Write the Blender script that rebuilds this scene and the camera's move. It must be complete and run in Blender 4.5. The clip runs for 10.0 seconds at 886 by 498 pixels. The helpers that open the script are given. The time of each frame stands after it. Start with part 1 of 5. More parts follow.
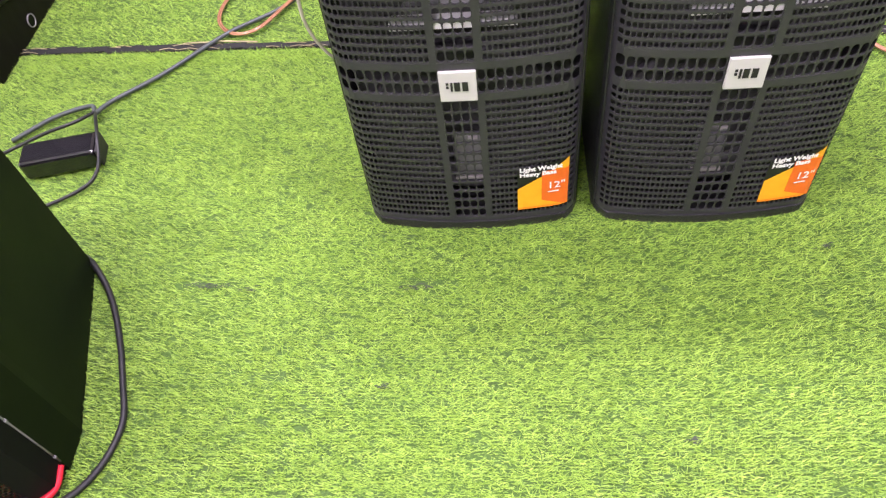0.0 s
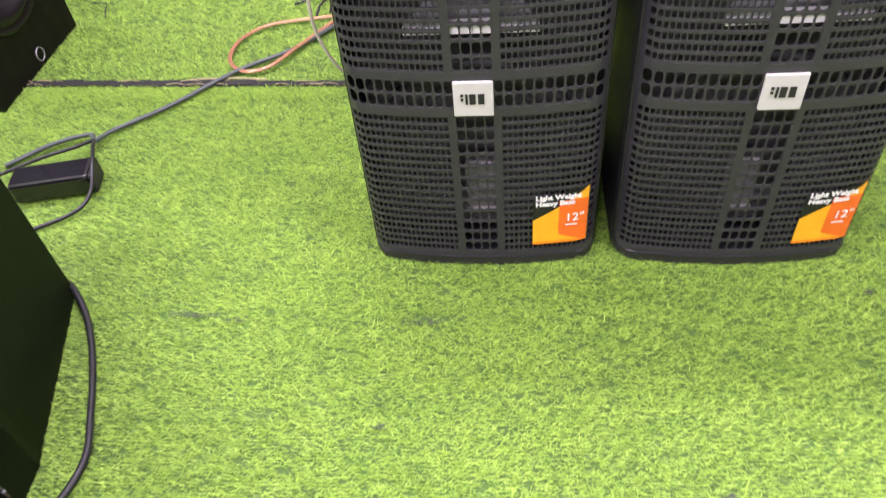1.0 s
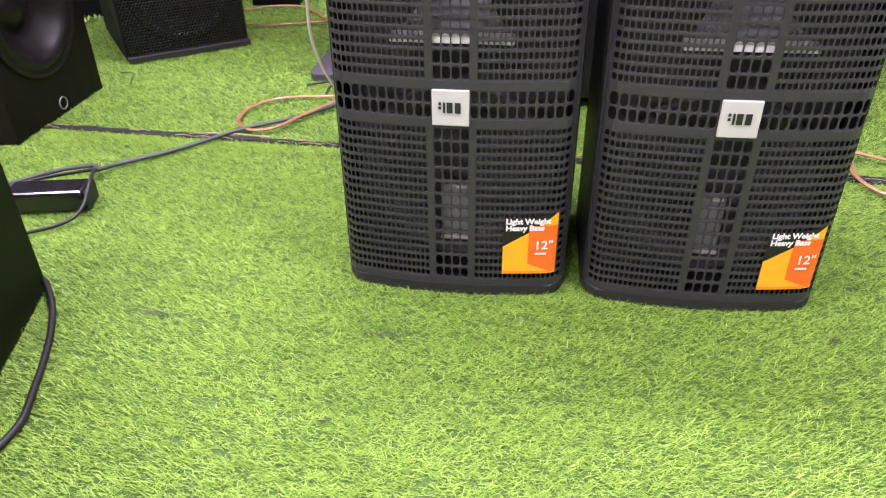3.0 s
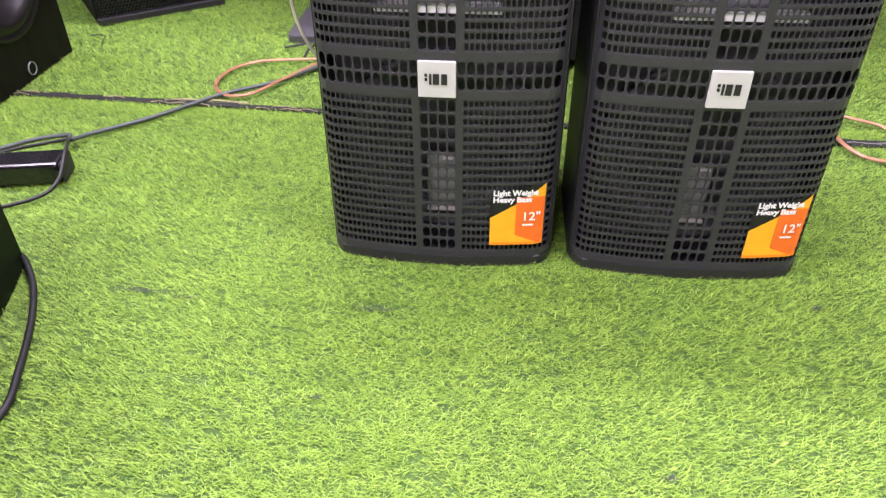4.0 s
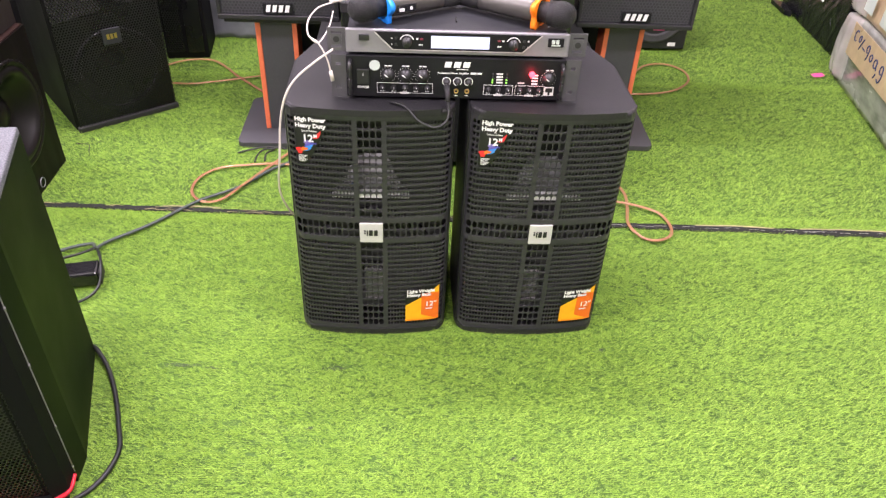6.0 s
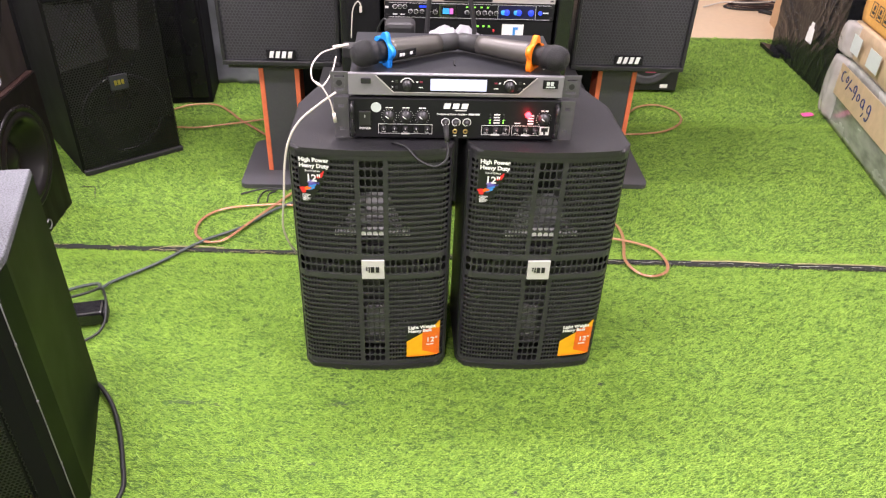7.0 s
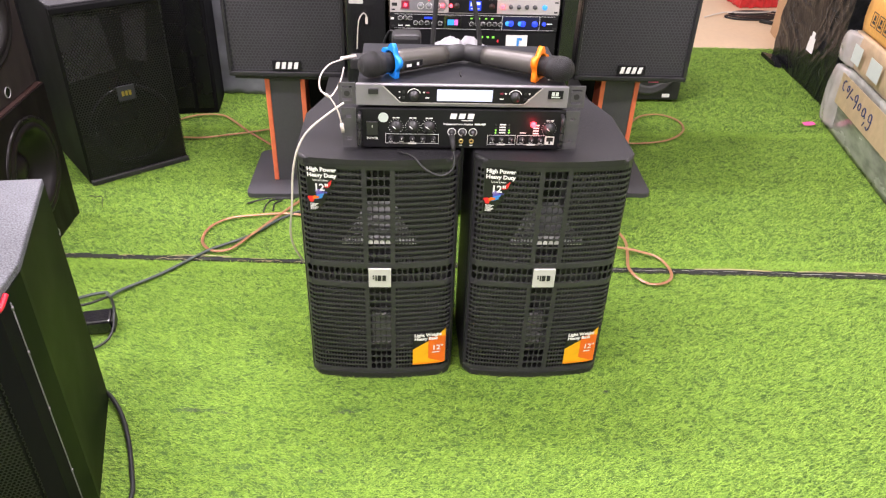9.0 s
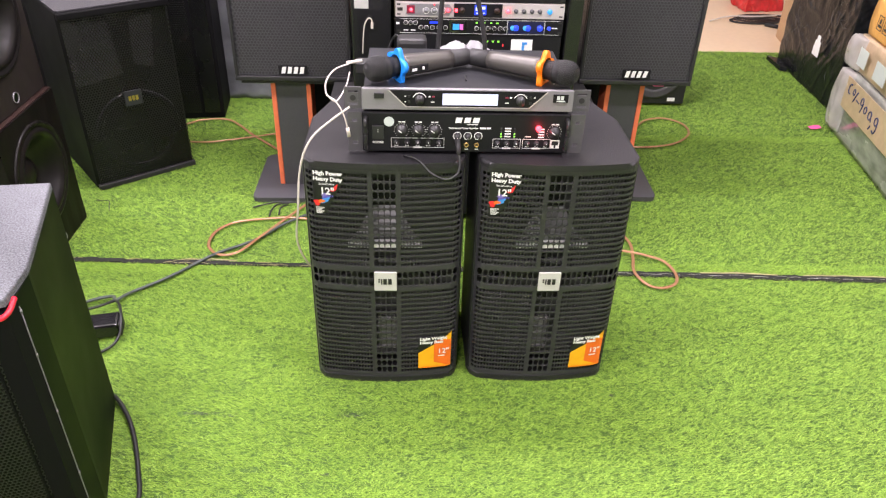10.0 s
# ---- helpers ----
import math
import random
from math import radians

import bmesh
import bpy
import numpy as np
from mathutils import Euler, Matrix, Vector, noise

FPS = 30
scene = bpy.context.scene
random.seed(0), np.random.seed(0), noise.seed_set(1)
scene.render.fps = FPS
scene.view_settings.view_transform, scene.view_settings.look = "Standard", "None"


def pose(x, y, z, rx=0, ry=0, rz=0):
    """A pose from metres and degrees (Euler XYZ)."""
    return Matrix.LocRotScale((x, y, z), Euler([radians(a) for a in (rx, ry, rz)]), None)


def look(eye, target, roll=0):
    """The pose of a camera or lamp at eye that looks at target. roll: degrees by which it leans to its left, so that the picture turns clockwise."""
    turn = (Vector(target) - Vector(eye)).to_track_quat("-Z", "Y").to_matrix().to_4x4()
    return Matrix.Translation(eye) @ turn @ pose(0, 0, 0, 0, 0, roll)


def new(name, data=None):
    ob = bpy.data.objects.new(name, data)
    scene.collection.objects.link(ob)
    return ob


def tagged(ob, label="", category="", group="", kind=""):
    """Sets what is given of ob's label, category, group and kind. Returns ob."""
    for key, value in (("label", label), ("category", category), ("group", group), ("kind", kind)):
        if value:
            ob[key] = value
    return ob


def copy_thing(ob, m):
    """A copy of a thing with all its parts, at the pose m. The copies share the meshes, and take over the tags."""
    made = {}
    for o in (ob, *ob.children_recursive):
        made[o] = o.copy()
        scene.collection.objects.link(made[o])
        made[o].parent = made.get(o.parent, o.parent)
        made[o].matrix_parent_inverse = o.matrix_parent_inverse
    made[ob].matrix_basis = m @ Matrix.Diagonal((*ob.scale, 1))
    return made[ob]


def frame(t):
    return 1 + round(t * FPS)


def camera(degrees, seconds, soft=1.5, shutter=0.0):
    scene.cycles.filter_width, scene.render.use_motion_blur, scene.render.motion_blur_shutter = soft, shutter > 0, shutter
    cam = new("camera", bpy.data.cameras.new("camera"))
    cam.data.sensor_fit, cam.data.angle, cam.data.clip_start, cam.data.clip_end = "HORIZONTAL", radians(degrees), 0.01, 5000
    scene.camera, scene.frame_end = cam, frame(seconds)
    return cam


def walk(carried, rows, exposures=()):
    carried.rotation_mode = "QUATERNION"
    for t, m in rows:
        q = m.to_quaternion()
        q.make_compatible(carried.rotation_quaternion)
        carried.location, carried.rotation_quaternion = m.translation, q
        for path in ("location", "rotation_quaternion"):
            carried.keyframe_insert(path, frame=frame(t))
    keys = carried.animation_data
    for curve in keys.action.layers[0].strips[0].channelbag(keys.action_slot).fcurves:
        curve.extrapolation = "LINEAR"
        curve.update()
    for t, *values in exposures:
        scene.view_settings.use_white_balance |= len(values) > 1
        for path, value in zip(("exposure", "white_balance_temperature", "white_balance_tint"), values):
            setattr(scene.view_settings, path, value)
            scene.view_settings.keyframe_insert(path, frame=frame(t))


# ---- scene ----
cam = camera(62.1, 10.0, soft=1.25, shutter=0.28)
PATH = [
    (0, (0.105, 0.224, 0.971), (-0.1, 1.419, -0.619), -9.0),
    (0.5, (0.127, 0.201, 0.926), (-0.086, 1.436, -0.632), -8.2),
    (1, (0.09, 0.213, 0.849), (-0.125, 1.592, -0.584), -6.3),
    (1.2, (0.102, 0.187, 0.764), (-0.121, 1.705, -0.519), -4.2),
    (1.5, (0.096, 0.148, 0.699), (-0.137, 1.754, -0.47), -2.2),
    (2, (0.131, 0.099, 0.721), (-0.124, 1.748, -0.382), -1.3),
    (2.5, (0.136, 0.076, 0.703), (-0.106, 1.733, -0.391), -1.0),
    (2.7, (0.149, 0.066, 0.693), (-0.1, 1.726, -0.393), -0.9),
    (3.8, (0.14, 0.07, 0.69), (-0.042, 1.715, -0.433), -0.3),
    (4, (0.134, 0.085, 0.709), (-0.041, 1.684, -0.48), -0.4),
    (4.2, (0.134, 0.086, 0.759), (-0.049, 1.63, -0.499), -0.5),
    (4.3, (0.129, 0.088, 0.824), (-0.036, 1.595, -0.48), -0.5),
    (4.5, (0.141, 0.079, 1.024), (-0.019, 1.514, -0.361), -1.4),
    (4.7, (0.15, -0.006, 1.138), (0.0, 1.421, -0.256), -2.1),
    (5, (0.132, -0.123, 1.21), (0.038, 1.312, -0.18), -2.0),
    (5.2, (0.12, -0.21, 1.227), (0.073, 1.269, -0.118), -0.8),
    (5.5, (0.093, -0.289, 1.262), (0.13, 1.247, -0.018), 1.3),
    (6, (0.105, -0.319, 1.275), (0.205, 1.266, 0.06), 2.9),
    (6.2, (0.109, -0.328, 1.273), (0.214, 1.279, 0.087), 2.9),
    (7.3, (0.095, -0.357, 1.288), (0.196, 1.301, 0.173), 2.3),
    (7.5, (0.092, -0.358, 1.288), (0.194, 1.303, 0.178), 2.4),
    (8, (0.089, -0.365, 1.291), (0.197, 1.299, 0.186), 2.4),
    (8.5, (0.091, -0.36, 1.29), (0.196, 1.3, 0.179), 2.3),
    (9, (0.089, -0.367, 1.292), (0.187, 1.299, 0.189), 2.2),
    (9.5, (0.089, -0.366, 1.291), (0.183, 1.303, 0.194), 2.1),
    (10, (0.088, -0.371, 1.293), (0.172, 1.302, 0.199), 1.9),
]
walk(cam, [(t, look(eye, target, roll)) for t, eye, target, roll in PATH], [(0, 0.09, 6100, 39), (4, 0.09, 6000, 39), (5.5, 0.07, 6250, 33), (7.5, 0.01, 6400, 26), (10, 0.01, 6400, 26)])

# ---- world and lamps ----
world = bpy.data.worlds.new("world")
scene.world = world
world.use_nodes = True
world.node_tree.nodes["Background"].inputs[0].default_value = (0.9, 0.95, 1.0, 1)
world.node_tree.nodes["Background"].inputs[1].default_value = 0.3
CEIL = 2.95
TUBES = [(-0.1, 1.9), (1.5, 3.0), (-1.3, 0.4), (1.3, 0.4), (0.0, 4.8), (-0.7, -1.7), (-1.85, 1.9)]
TUBE_WATTS = [100, 16, 76, 80, 12, 100, 66]
for (lx, ly), watts in zip(TUBES, TUBE_WATTS):
    lamp = bpy.data.lights.new("tube_light", "AREA")
    lamp.shape, lamp.size, lamp.size_y, lamp.energy = "RECTANGLE", 1.2, 0.3, watts
    lamp.color = (1.0, 0.945, 0.955)
    new("tube_light", lamp).matrix_world = pose(lx, ly, CEIL - 0.075)
scene.view_settings.exposure = 0.0


# ---- materials ----
def mat(name, col, rough=0.5, metal=0.0, var=0.15, scale=60.0, bump=0.0, big=3.0, rvar=0.1, emit=None, power=0.0, coat=0.0, stretch=(1, 1, 1), spec=0.5):
    m = bpy.data.materials.new(name)
    m.use_nodes = True
    nt = m.node_tree
    b = nt.nodes["Principled BSDF"]
    b.inputs["Metallic"].default_value = metal
    b.inputs["Coat Weight"].default_value = coat
    b.inputs["Specular IOR Level"].default_value = spec
    if emit:
        b.inputs["Base Color"].default_value = (*[0.1 * c for c in col], 1)
        b.inputs["Roughness"].default_value = rough
        b.inputs["Emission Color"].default_value = (*emit, 1)
        b.inputs["Emission Strength"].default_value = power
        return m
    tc = nt.nodes.new("ShaderNodeTexCoord")
    mp = nt.nodes.new("ShaderNodeMapping")
    mp.inputs["Scale"].default_value = stretch
    nt.links.new(tc.outputs["Object"], mp.inputs[0])
    fine = nt.nodes.new("ShaderNodeTexNoise")
    fine.inputs["Scale"].default_value = scale
    fine.inputs["Detail"].default_value = 4
    coarse = nt.nodes.new("ShaderNodeTexNoise")
    coarse.inputs["Scale"].default_value = big
    coarse.inputs["Detail"].default_value = 5
    for n in (fine, coarse):
        nt.links.new(mp.outputs[0], n.inputs["Vector"])
    mul = nt.nodes.new("ShaderNodeMath")
    mul.operation = "ADD"
    nt.links.new(fine.outputs[0], mul.inputs[0])
    nt.links.new(coarse.outputs[0], mul.inputs[1])
    ramp = nt.nodes.new("ShaderNodeMapRange")
    ramp.inputs["From Min"].default_value, ramp.inputs["From Max"].default_value = 0.65, 1.35
    ramp.inputs["To Min"].default_value, ramp.inputs["To Max"].default_value = 1 - var, 1 + var
    nt.links.new(mul.outputs[0], ramp.inputs[0])
    sc = nt.nodes.new("ShaderNodeVectorMath")
    sc.operation = "SCALE"
    sc.inputs[0].default_value = col
    nt.links.new(ramp.outputs[0], sc.inputs["Scale"])
    nt.links.new(sc.outputs[0], b.inputs["Base Color"])
    rr = nt.nodes.new("ShaderNodeMapRange")
    rr.inputs["From Min"].default_value, rr.inputs["From Max"].default_value = 0.3, 0.7
    rr.inputs["To Min"].default_value, rr.inputs["To Max"].default_value = max(0.02, rough - rvar), min(1, rough + rvar)
    nt.links.new(coarse.outputs[0], rr.inputs[0])
    nt.links.new(rr.outputs[0], b.inputs["Roughness"])
    if bump:
        bn = nt.nodes.new("ShaderNodeBump")
        bn.inputs["Strength"].default_value = bump
        bn.inputs["Distance"].default_value = 0.002
        nt.links.new(fine.outputs[0], bn.inputs["Height"])
        nt.links.new(bn.outputs[0], b.inputs["Normal"])
    return m


def turf_material():
    m = bpy.data.materials.new("turf_blades")
    m.use_nodes = True
    nt = m.node_tree
    b = nt.nodes["Principled BSDF"]
    geo = nt.nodes.new("ShaderNodeNewGeometry")
    ramp = nt.nodes.new("ShaderNodeValToRGB")
    el = ramp.color_ramp.elements
    el[0].position, el[0].color = 0.0, (0.075, 0.175, 0.028, 1)
    el[1].position, el[1].color = 1.0, (0.405, 0.610, 0.092, 1)
    e = el.new(0.33)
    e.color = (0.211, 0.384, 0.043, 1)
    e = el.new(0.75)
    e.color = (0.296, 0.505, 0.060, 1)
    tc = nt.nodes.new("ShaderNodeTexCoord")
    mp = nt.nodes.new("ShaderNodeMapping")
    mp.inputs["Scale"].default_value = (3.0, 12.0, 1.0)
    ns = nt.nodes.new("ShaderNodeTexNoise")
    ns.inputs["Scale"].default_value = 2.2
    ns.inputs["Detail"].default_value = 6
    nt.links.new(tc.outputs["Object"], mp.inputs[0])
    nt.links.new(mp.outputs[0], ns.inputs["Vector"])
    mr = nt.nodes.new("ShaderNodeMapRange")
    mr.inputs["From Min"].default_value, mr.inputs["From Max"].default_value = 0.3, 0.7
    mr.inputs["To Min"].default_value, mr.inputs["To Max"].default_value = -0.12, 0.08
    nt.links.new(ns.outputs[0], mr.inputs[0])
    add = nt.nodes.new("ShaderNodeMath")
    add.operation = "ADD"
    nt.links.new(geo.outputs["Random Per Island"], add.inputs[0])
    nt.links.new(mr.outputs[0], add.inputs[1])
    nt.links.new(add.outputs[0], ramp.inputs[0])
    nt.links.new(ramp.outputs[0], b.inputs["Base Color"])
    b.inputs["Roughness"].default_value = 0.5
    b.inputs["Specular IOR Level"].default_value = 0.35
    return m


M_TURF = turf_material()
M_BACK = mat("turf_backing", (0.060, 0.126, 0.020), 0.9, var=0.4, scale=300, bump=0.6)
M_SEAM = mat("frayed_seam", (0.014, 0.015, 0.013), 0.9, var=0.6, scale=160, bump=0.5)
M_GREYFIBRE = mat("grey_worn_fibre", (0.05, 0.066, 0.042), 0.85, var=0.6, scale=160)
M_TAPE = mat("tan_tape", (0.42, 0.36, 0.2), 0.8, var=0.5, scale=90)
M_TILE = mat("beige_floor", (0.70, 0.53, 0.35), 0.45, var=0.05, scale=40)
M_WALL = mat("wall_paint", (0.74, 0.73, 0.70), 0.7, var=0.05, scale=30, bump=0.1)
M_CEIL = mat("ceiling_paint", (0.8, 0.8, 0.78), 0.8, var=0.03)
M_BODY = mat("black_textured_paint", (0.020, 0.0195, 0.0215), 0.42, var=0.3, scale=420, bump=0.5, spec=0.45)
M_MATT = mat("matt_black", (0.0045, 0.0045, 0.005), 0.65, var=0.2, scale=200, spec=0.12)
M_DGRILLE = mat("dull_black_grille", (0.005, 0.005, 0.0056), 0.28, var=0.2, scale=200, spec=0.5)
M_TOPCLOTH = mat("grey_carpet_cloth", (0.045, 0.045, 0.048), 0.9, var=0.3, scale=300, bump=0.5)
M_GRILLE = mat("black_grille_steel", (0.034, 0.033, 0.037), 0.38, var=0.2, scale=200)
M_MGRILLE = mat("grey_black_grille", (0.048, 0.048, 0.053), 0.45, var=0.2, scale=200)
M_CAVITY = mat("black_baffle", (0.034, 0.033, 0.036), 0.7, var=0.3)
M_CONE = mat("woofer_paper", (0.05, 0.05, 0.053), 0.55, var=0.3, scale=120)
M_DARKCONE = mat("dark_cone", (0.009, 0.008, 0.0073), 0.33, var=0.2, scale=120, spec=0.22)
M_HORN = mat("grey_horn_plastic", (0.21, 0.21, 0.22), 0.4, var=0.15)
M_RUBBER = mat("black_rubber", (0.018, 0.018, 0.018), 0.6, var=0.2)
M_WHITE = mat("white_badge", (0.54, 0.54, 0.50), 0.4, var=0.04)
M_DOT = mat("pale_green_sticker", (0.55, 0.62, 0.58), 0.5, var=0.04)
M_INK = mat("black_ink", (0.015, 0.015, 0.015), 0.5, var=0.1)
M_STICK = mat("black_sticker", (0.012, 0.012, 0.013), 0.35, var=0.15)
M_PRINT = mat("white_print", (0.85, 0.85, 0.83), 0.5, var=0.03)
M_ORANGE = mat("orange_print", (0.9, 0.17, 0.015), 0.35, var=0.08, big=8)
M_YELLOW = mat("yellow_print", (0.95, 0.46, 0.01), 0.35, var=0.1, big=9)
M_AMBER = mat("amber_print", (0.95, 0.28, 0.01), 0.35, var=0.08, big=9)
M_RED = mat("red_print", (0.75, 0.03, 0.03), 0.4, var=0.1)
M_BLUE = mat("blue_print", (0.04, 0.28, 0.72), 0.4, var=0.1)
M_NAVY = mat("navy_panel", (0.012, 0.014, 0.05), 0.35, var=0.1)
M_VIOLET = mat("violet_print", (0.12, 0.10, 0.5), 0.4, var=0.1)
M_LILAC = mat("lilac_print", (0.24, 0.17, 0.48), 0.4, var=0.1)
M_PINK = mat("pink_plastic", (0.9, 0.12, 0.35), 0.4, var=0.1)
M_AMP = mat("amp_black_metal", (0.012, 0.012, 0.0135), 0.45, var=0.2, scale=300, spec=0.2)
M_LID = mat("amp_lid_metal", (0.03, 0.031, 0.035), 0.42, 0.3, var=0.15, scale=200, bump=0.1)
M_EAR = mat("grey_ear_metal", (0.085, 0.083, 0.088), 0.5, 0.2, var=0.12)
M_PALE = mat("pale_aluminium", (0.50, 0.47, 0.46), 0.45, 0.1, var=0.05, scale=200)
M_SILVER = mat("silver_panel", (0.22, 0.215, 0.225), 0.45, 0.15, var=0.06, scale=200)
M_KNOB = mat("knob_black", (0.02, 0.02, 0.021), 0.4, var=0.2)
M_GOLD = mat("gold_jack", (0.75, 0.5, 0.18), 0.3, 1.0, var=0.1)
M_CHROME = mat("chrome", (0.7, 0.7, 0.7), 0.18, 1.0, var=0.05)
M_STEEL = mat("mic_champagne", (0.095, 0.09, 0.082), 0.46, 0.5, var=0.06)
M_MESH = mat("mic_mesh", (0.012, 0.012, 0.013), 0.5, 0.2, var=0.4, scale=700, bump=1.0)
M_RINGB = mat("blue_silicone", (0.0, 0.24, 0.85), 0.5, var=0.05)
M_RINGO = mat("orange_silicone", (1.0, 0.22, 0.0), 0.5, var=0.05)
M_STAND = mat("grey_board", (0.055, 0.055, 0.06), 0.55, var=0.12, scale=150)
M_EDGE = mat("orange_edging", (0.75, 0.17, 0.07), 0.55, var=0.1)
M_FELT = mat("grey_felt", (0.105, 0.110, 0.121), 0.95, var=0.95, scale=330, bump=0.8)
M_GREENBOX = mat("dark_green_satin", (0.0026, 0.0055, 0.0019), 0.5, var=0.12, scale=200, spec=0.14)
M_TRIM = mat("red_trim", (0.75, 0.02, 0.04), 0.35, var=0.1)
# Lighter copy of M_WOOD: the upper cabinet's stronger light put into the colour.
M_WOOD_LIT = mat("lit_brown_veneer", (0.021, 0.017, 0.015), 0.42, var=0.3, scale=40, stretch=(1, 8, 1), spec=0.22)
M_WOOD = mat("dark_brown_veneer", (0.0055, 0.0043, 0.0038), 0.5, var=0.3, scale=40, stretch=(1, 8, 1), spec=0.15)
M_BROWN = mat("red_brown_edge", (0.026, 0.011, 0.008), 0.5, var=0.4, scale=30, stretch=(1, 6, 1))
M_COPPER = mat("copper_cable", (0.42, 0.205, 0.11), 0.3, 0.25, var=0.15, scale=200, coat=0.5)
M_CABLE = mat("black_cable", (0.012, 0.013, 0.013), 0.5, var=0.15)
M_GREYCAB = mat("grey_cable", (0.06, 0.075, 0.07), 0.5, var=0.15)
M_WCABLE = mat("white_cable", (0.60, 0.55, 0.49), 0.45, var=0.05)
M_CARD = mat("cardboard", (0.50, 0.33, 0.18), 0.85, var=0.12, scale=90, big=4)
M_CARDY = mat("yellow_cardboard", (0.72, 0.38, 0.09), 0.8, var=0.1, scale=90, big=4)
M_CARDP = mat("film_covered_cardboard", (0.54, 0.40, 0.25), 0.35, var=0.18, scale=25, big=5, bump=0.5, coat=0.4)
# Strong tone variation puts the film's pale diagonal highlights into the colour.
M_FILM = mat("grey_plastic_film", (0.27, 0.285, 0.25), 0.24, var=0.55, scale=11, big=3.5, bump=1.0, coat=0.5, stretch=(1, 0.8, 2.2))
M_CLEARFILM = mat("clear_film", (0.62, 0.60, 0.56), 0.22, var=0.25, scale=14, big=6, bump=0.7, coat=0.5)
M_CLEARFILM.node_tree.nodes["Principled BSDF"].inputs["Alpha"].default_value = 0.55
M_BAG = mat("black_plastic_film", (0.009, 0.010, 0.011), 0.13, var=0.4, scale=55, bump=1.0, rvar=0.06, spec=0.2)
M_GREYBAG = mat("smoky_plastic_film", (0.15, 0.155, 0.17), 0.16, var=0.3, scale=14, bump=0.9)
M_BLUEINK = mat("blue_marker", (0.02, 0.035, 0.12), 0.6, var=0.1)
M_REDBAG = mat("red_bag", (0.6, 0.03, 0.03), 0.4, var=0.3, scale=20, bump=0.6)
M_TISSUE = mat("white_tissue", (0.29, 0.29, 0.30), 0.8, var=0.06)
M_GLOSS = mat("black_gloss", (0.012, 0.012, 0.013), 0.16, var=0.15, coat=0.3)
M_PAPER = mat("paper_label", (0.45, 0.45, 0.43), 0.7, var=0.15, scale=200)
M_LCD = mat("white_lcd", (0.8, 0.85, 1), 0.3, emit=(0.80, 0.86, 1.0), power=1.15)
M_LEDR = mat("red_led", (0.9, 0.1, 0.1), 0.3, emit=(1.0, 0.028, 0.035), power=13)
M_LEDRS = mat("red_led_soft", (0.9, 0.1, 0.1), 0.3, emit=(1.0, 0.05, 0.06), power=1.3)
M_LEDDIM = mat("dim_red_led", (0.5, 0.1, 0.15), 0.3, emit=(0.5, 0.05, 0.10), power=0.45)
M_LEDG = mat("green_led", (0.2, 0.9, 0.2), 0.3, emit=(0.30, 1.0, 0.08), power=1.4)
M_LEDB = mat("blue_led", (0.1, 0.2, 0.9), 0.3, emit=(0.02, 0.07, 1.0), power=1.3)
M_LEDC = mat("cyan_led", (0.1, 0.7, 0.9), 0.3, emit=(0.04, 0.45, 1.0), power=1.1)
M_LEDP = mat("magenta_led", (0.9, 0.2, 0.6), 0.3, emit=(0.9, 0.2, 0.6), power=1.2)
M_LAMP = mat("lamp_diffuser", (0.9, 0.9, 0.9), 0.4, emit=(1.0, 0.97, 0.93), power=3.0)


# ---- mesh helpers ----
def bx(bm, x0, x1, y0, y1, z0, z1, bev=0.0, seg=2):
    vs = [bm.verts.new((x, y, z)) for x in (x0, x1) for y in (y0, y1) for z in (z0, z1)]
    fs = [bm.faces.new([vs[i] for i in q]) for q in ((0, 1, 3, 2), (4, 6, 7, 5), (0, 4, 5, 1), (2, 3, 7, 6), (0, 2, 6, 4), (1, 5, 7, 3))]
    if bev:
        es = list({e for f in fs for e in f.edges})
        bmesh.ops.bevel(bm, geom=es, offset=bev, segments=seg, affect="EDGES", profile=0.5)
    return bm


def box(*a, **k):
    return bx(bmesh.new(), *a, **k)


def cyl(bm, p0, p1, r0, r1=None, seg=16, caps=True):
    r1 = r0 if r1 is None else r1
    p0, p1 = Vector(p0), Vector(p1)
    d = (p1 - p0).normalized()
    u = d.orthogonal().normalized()
    w = d.cross(u)
    rings = []
    for p, r in ((p0, r0), (p1, r1)):
        rings.append([bm.verts.new(p + r * (math.cos(2 * math.pi * i / seg) * u + math.sin(2 * math.pi * i / seg) * w)) for i in range(seg)])
    for i in range(seg):
        j = (i + 1) % seg
        f = bm.faces.new((rings[0][i], rings[0][j], rings[1][j], rings[1][i]))
        f.smooth = True
    if caps:
        bm.faces.new(rings[0][::-1])
        bm.faces.new(rings[1])
    return bm


def lathe(bm, origin, axis, profile, seg=32, smooth=True):
    """Turn (distance along axis, radius) pairs round the axis."""
    o, d = Vector(origin), Vector(axis).normalized()
    u = d.orthogonal().normalized()
    w = d.cross(u)
    last = None
    for a, r in profile:
        ring = [bm.verts.new(o + a * d + max(r, 1e-5) * (math.cos(2 * math.pi * i / seg) * u + math.sin(2 * math.pi * i / seg) * w)) for i in range(seg)]
        if last:
            for i in range(seg):
                j = (i + 1) % seg
                bm.faces.new((last[i], last[j], ring[j], ring[i])).smooth = smooth
        last = ring
    return bm


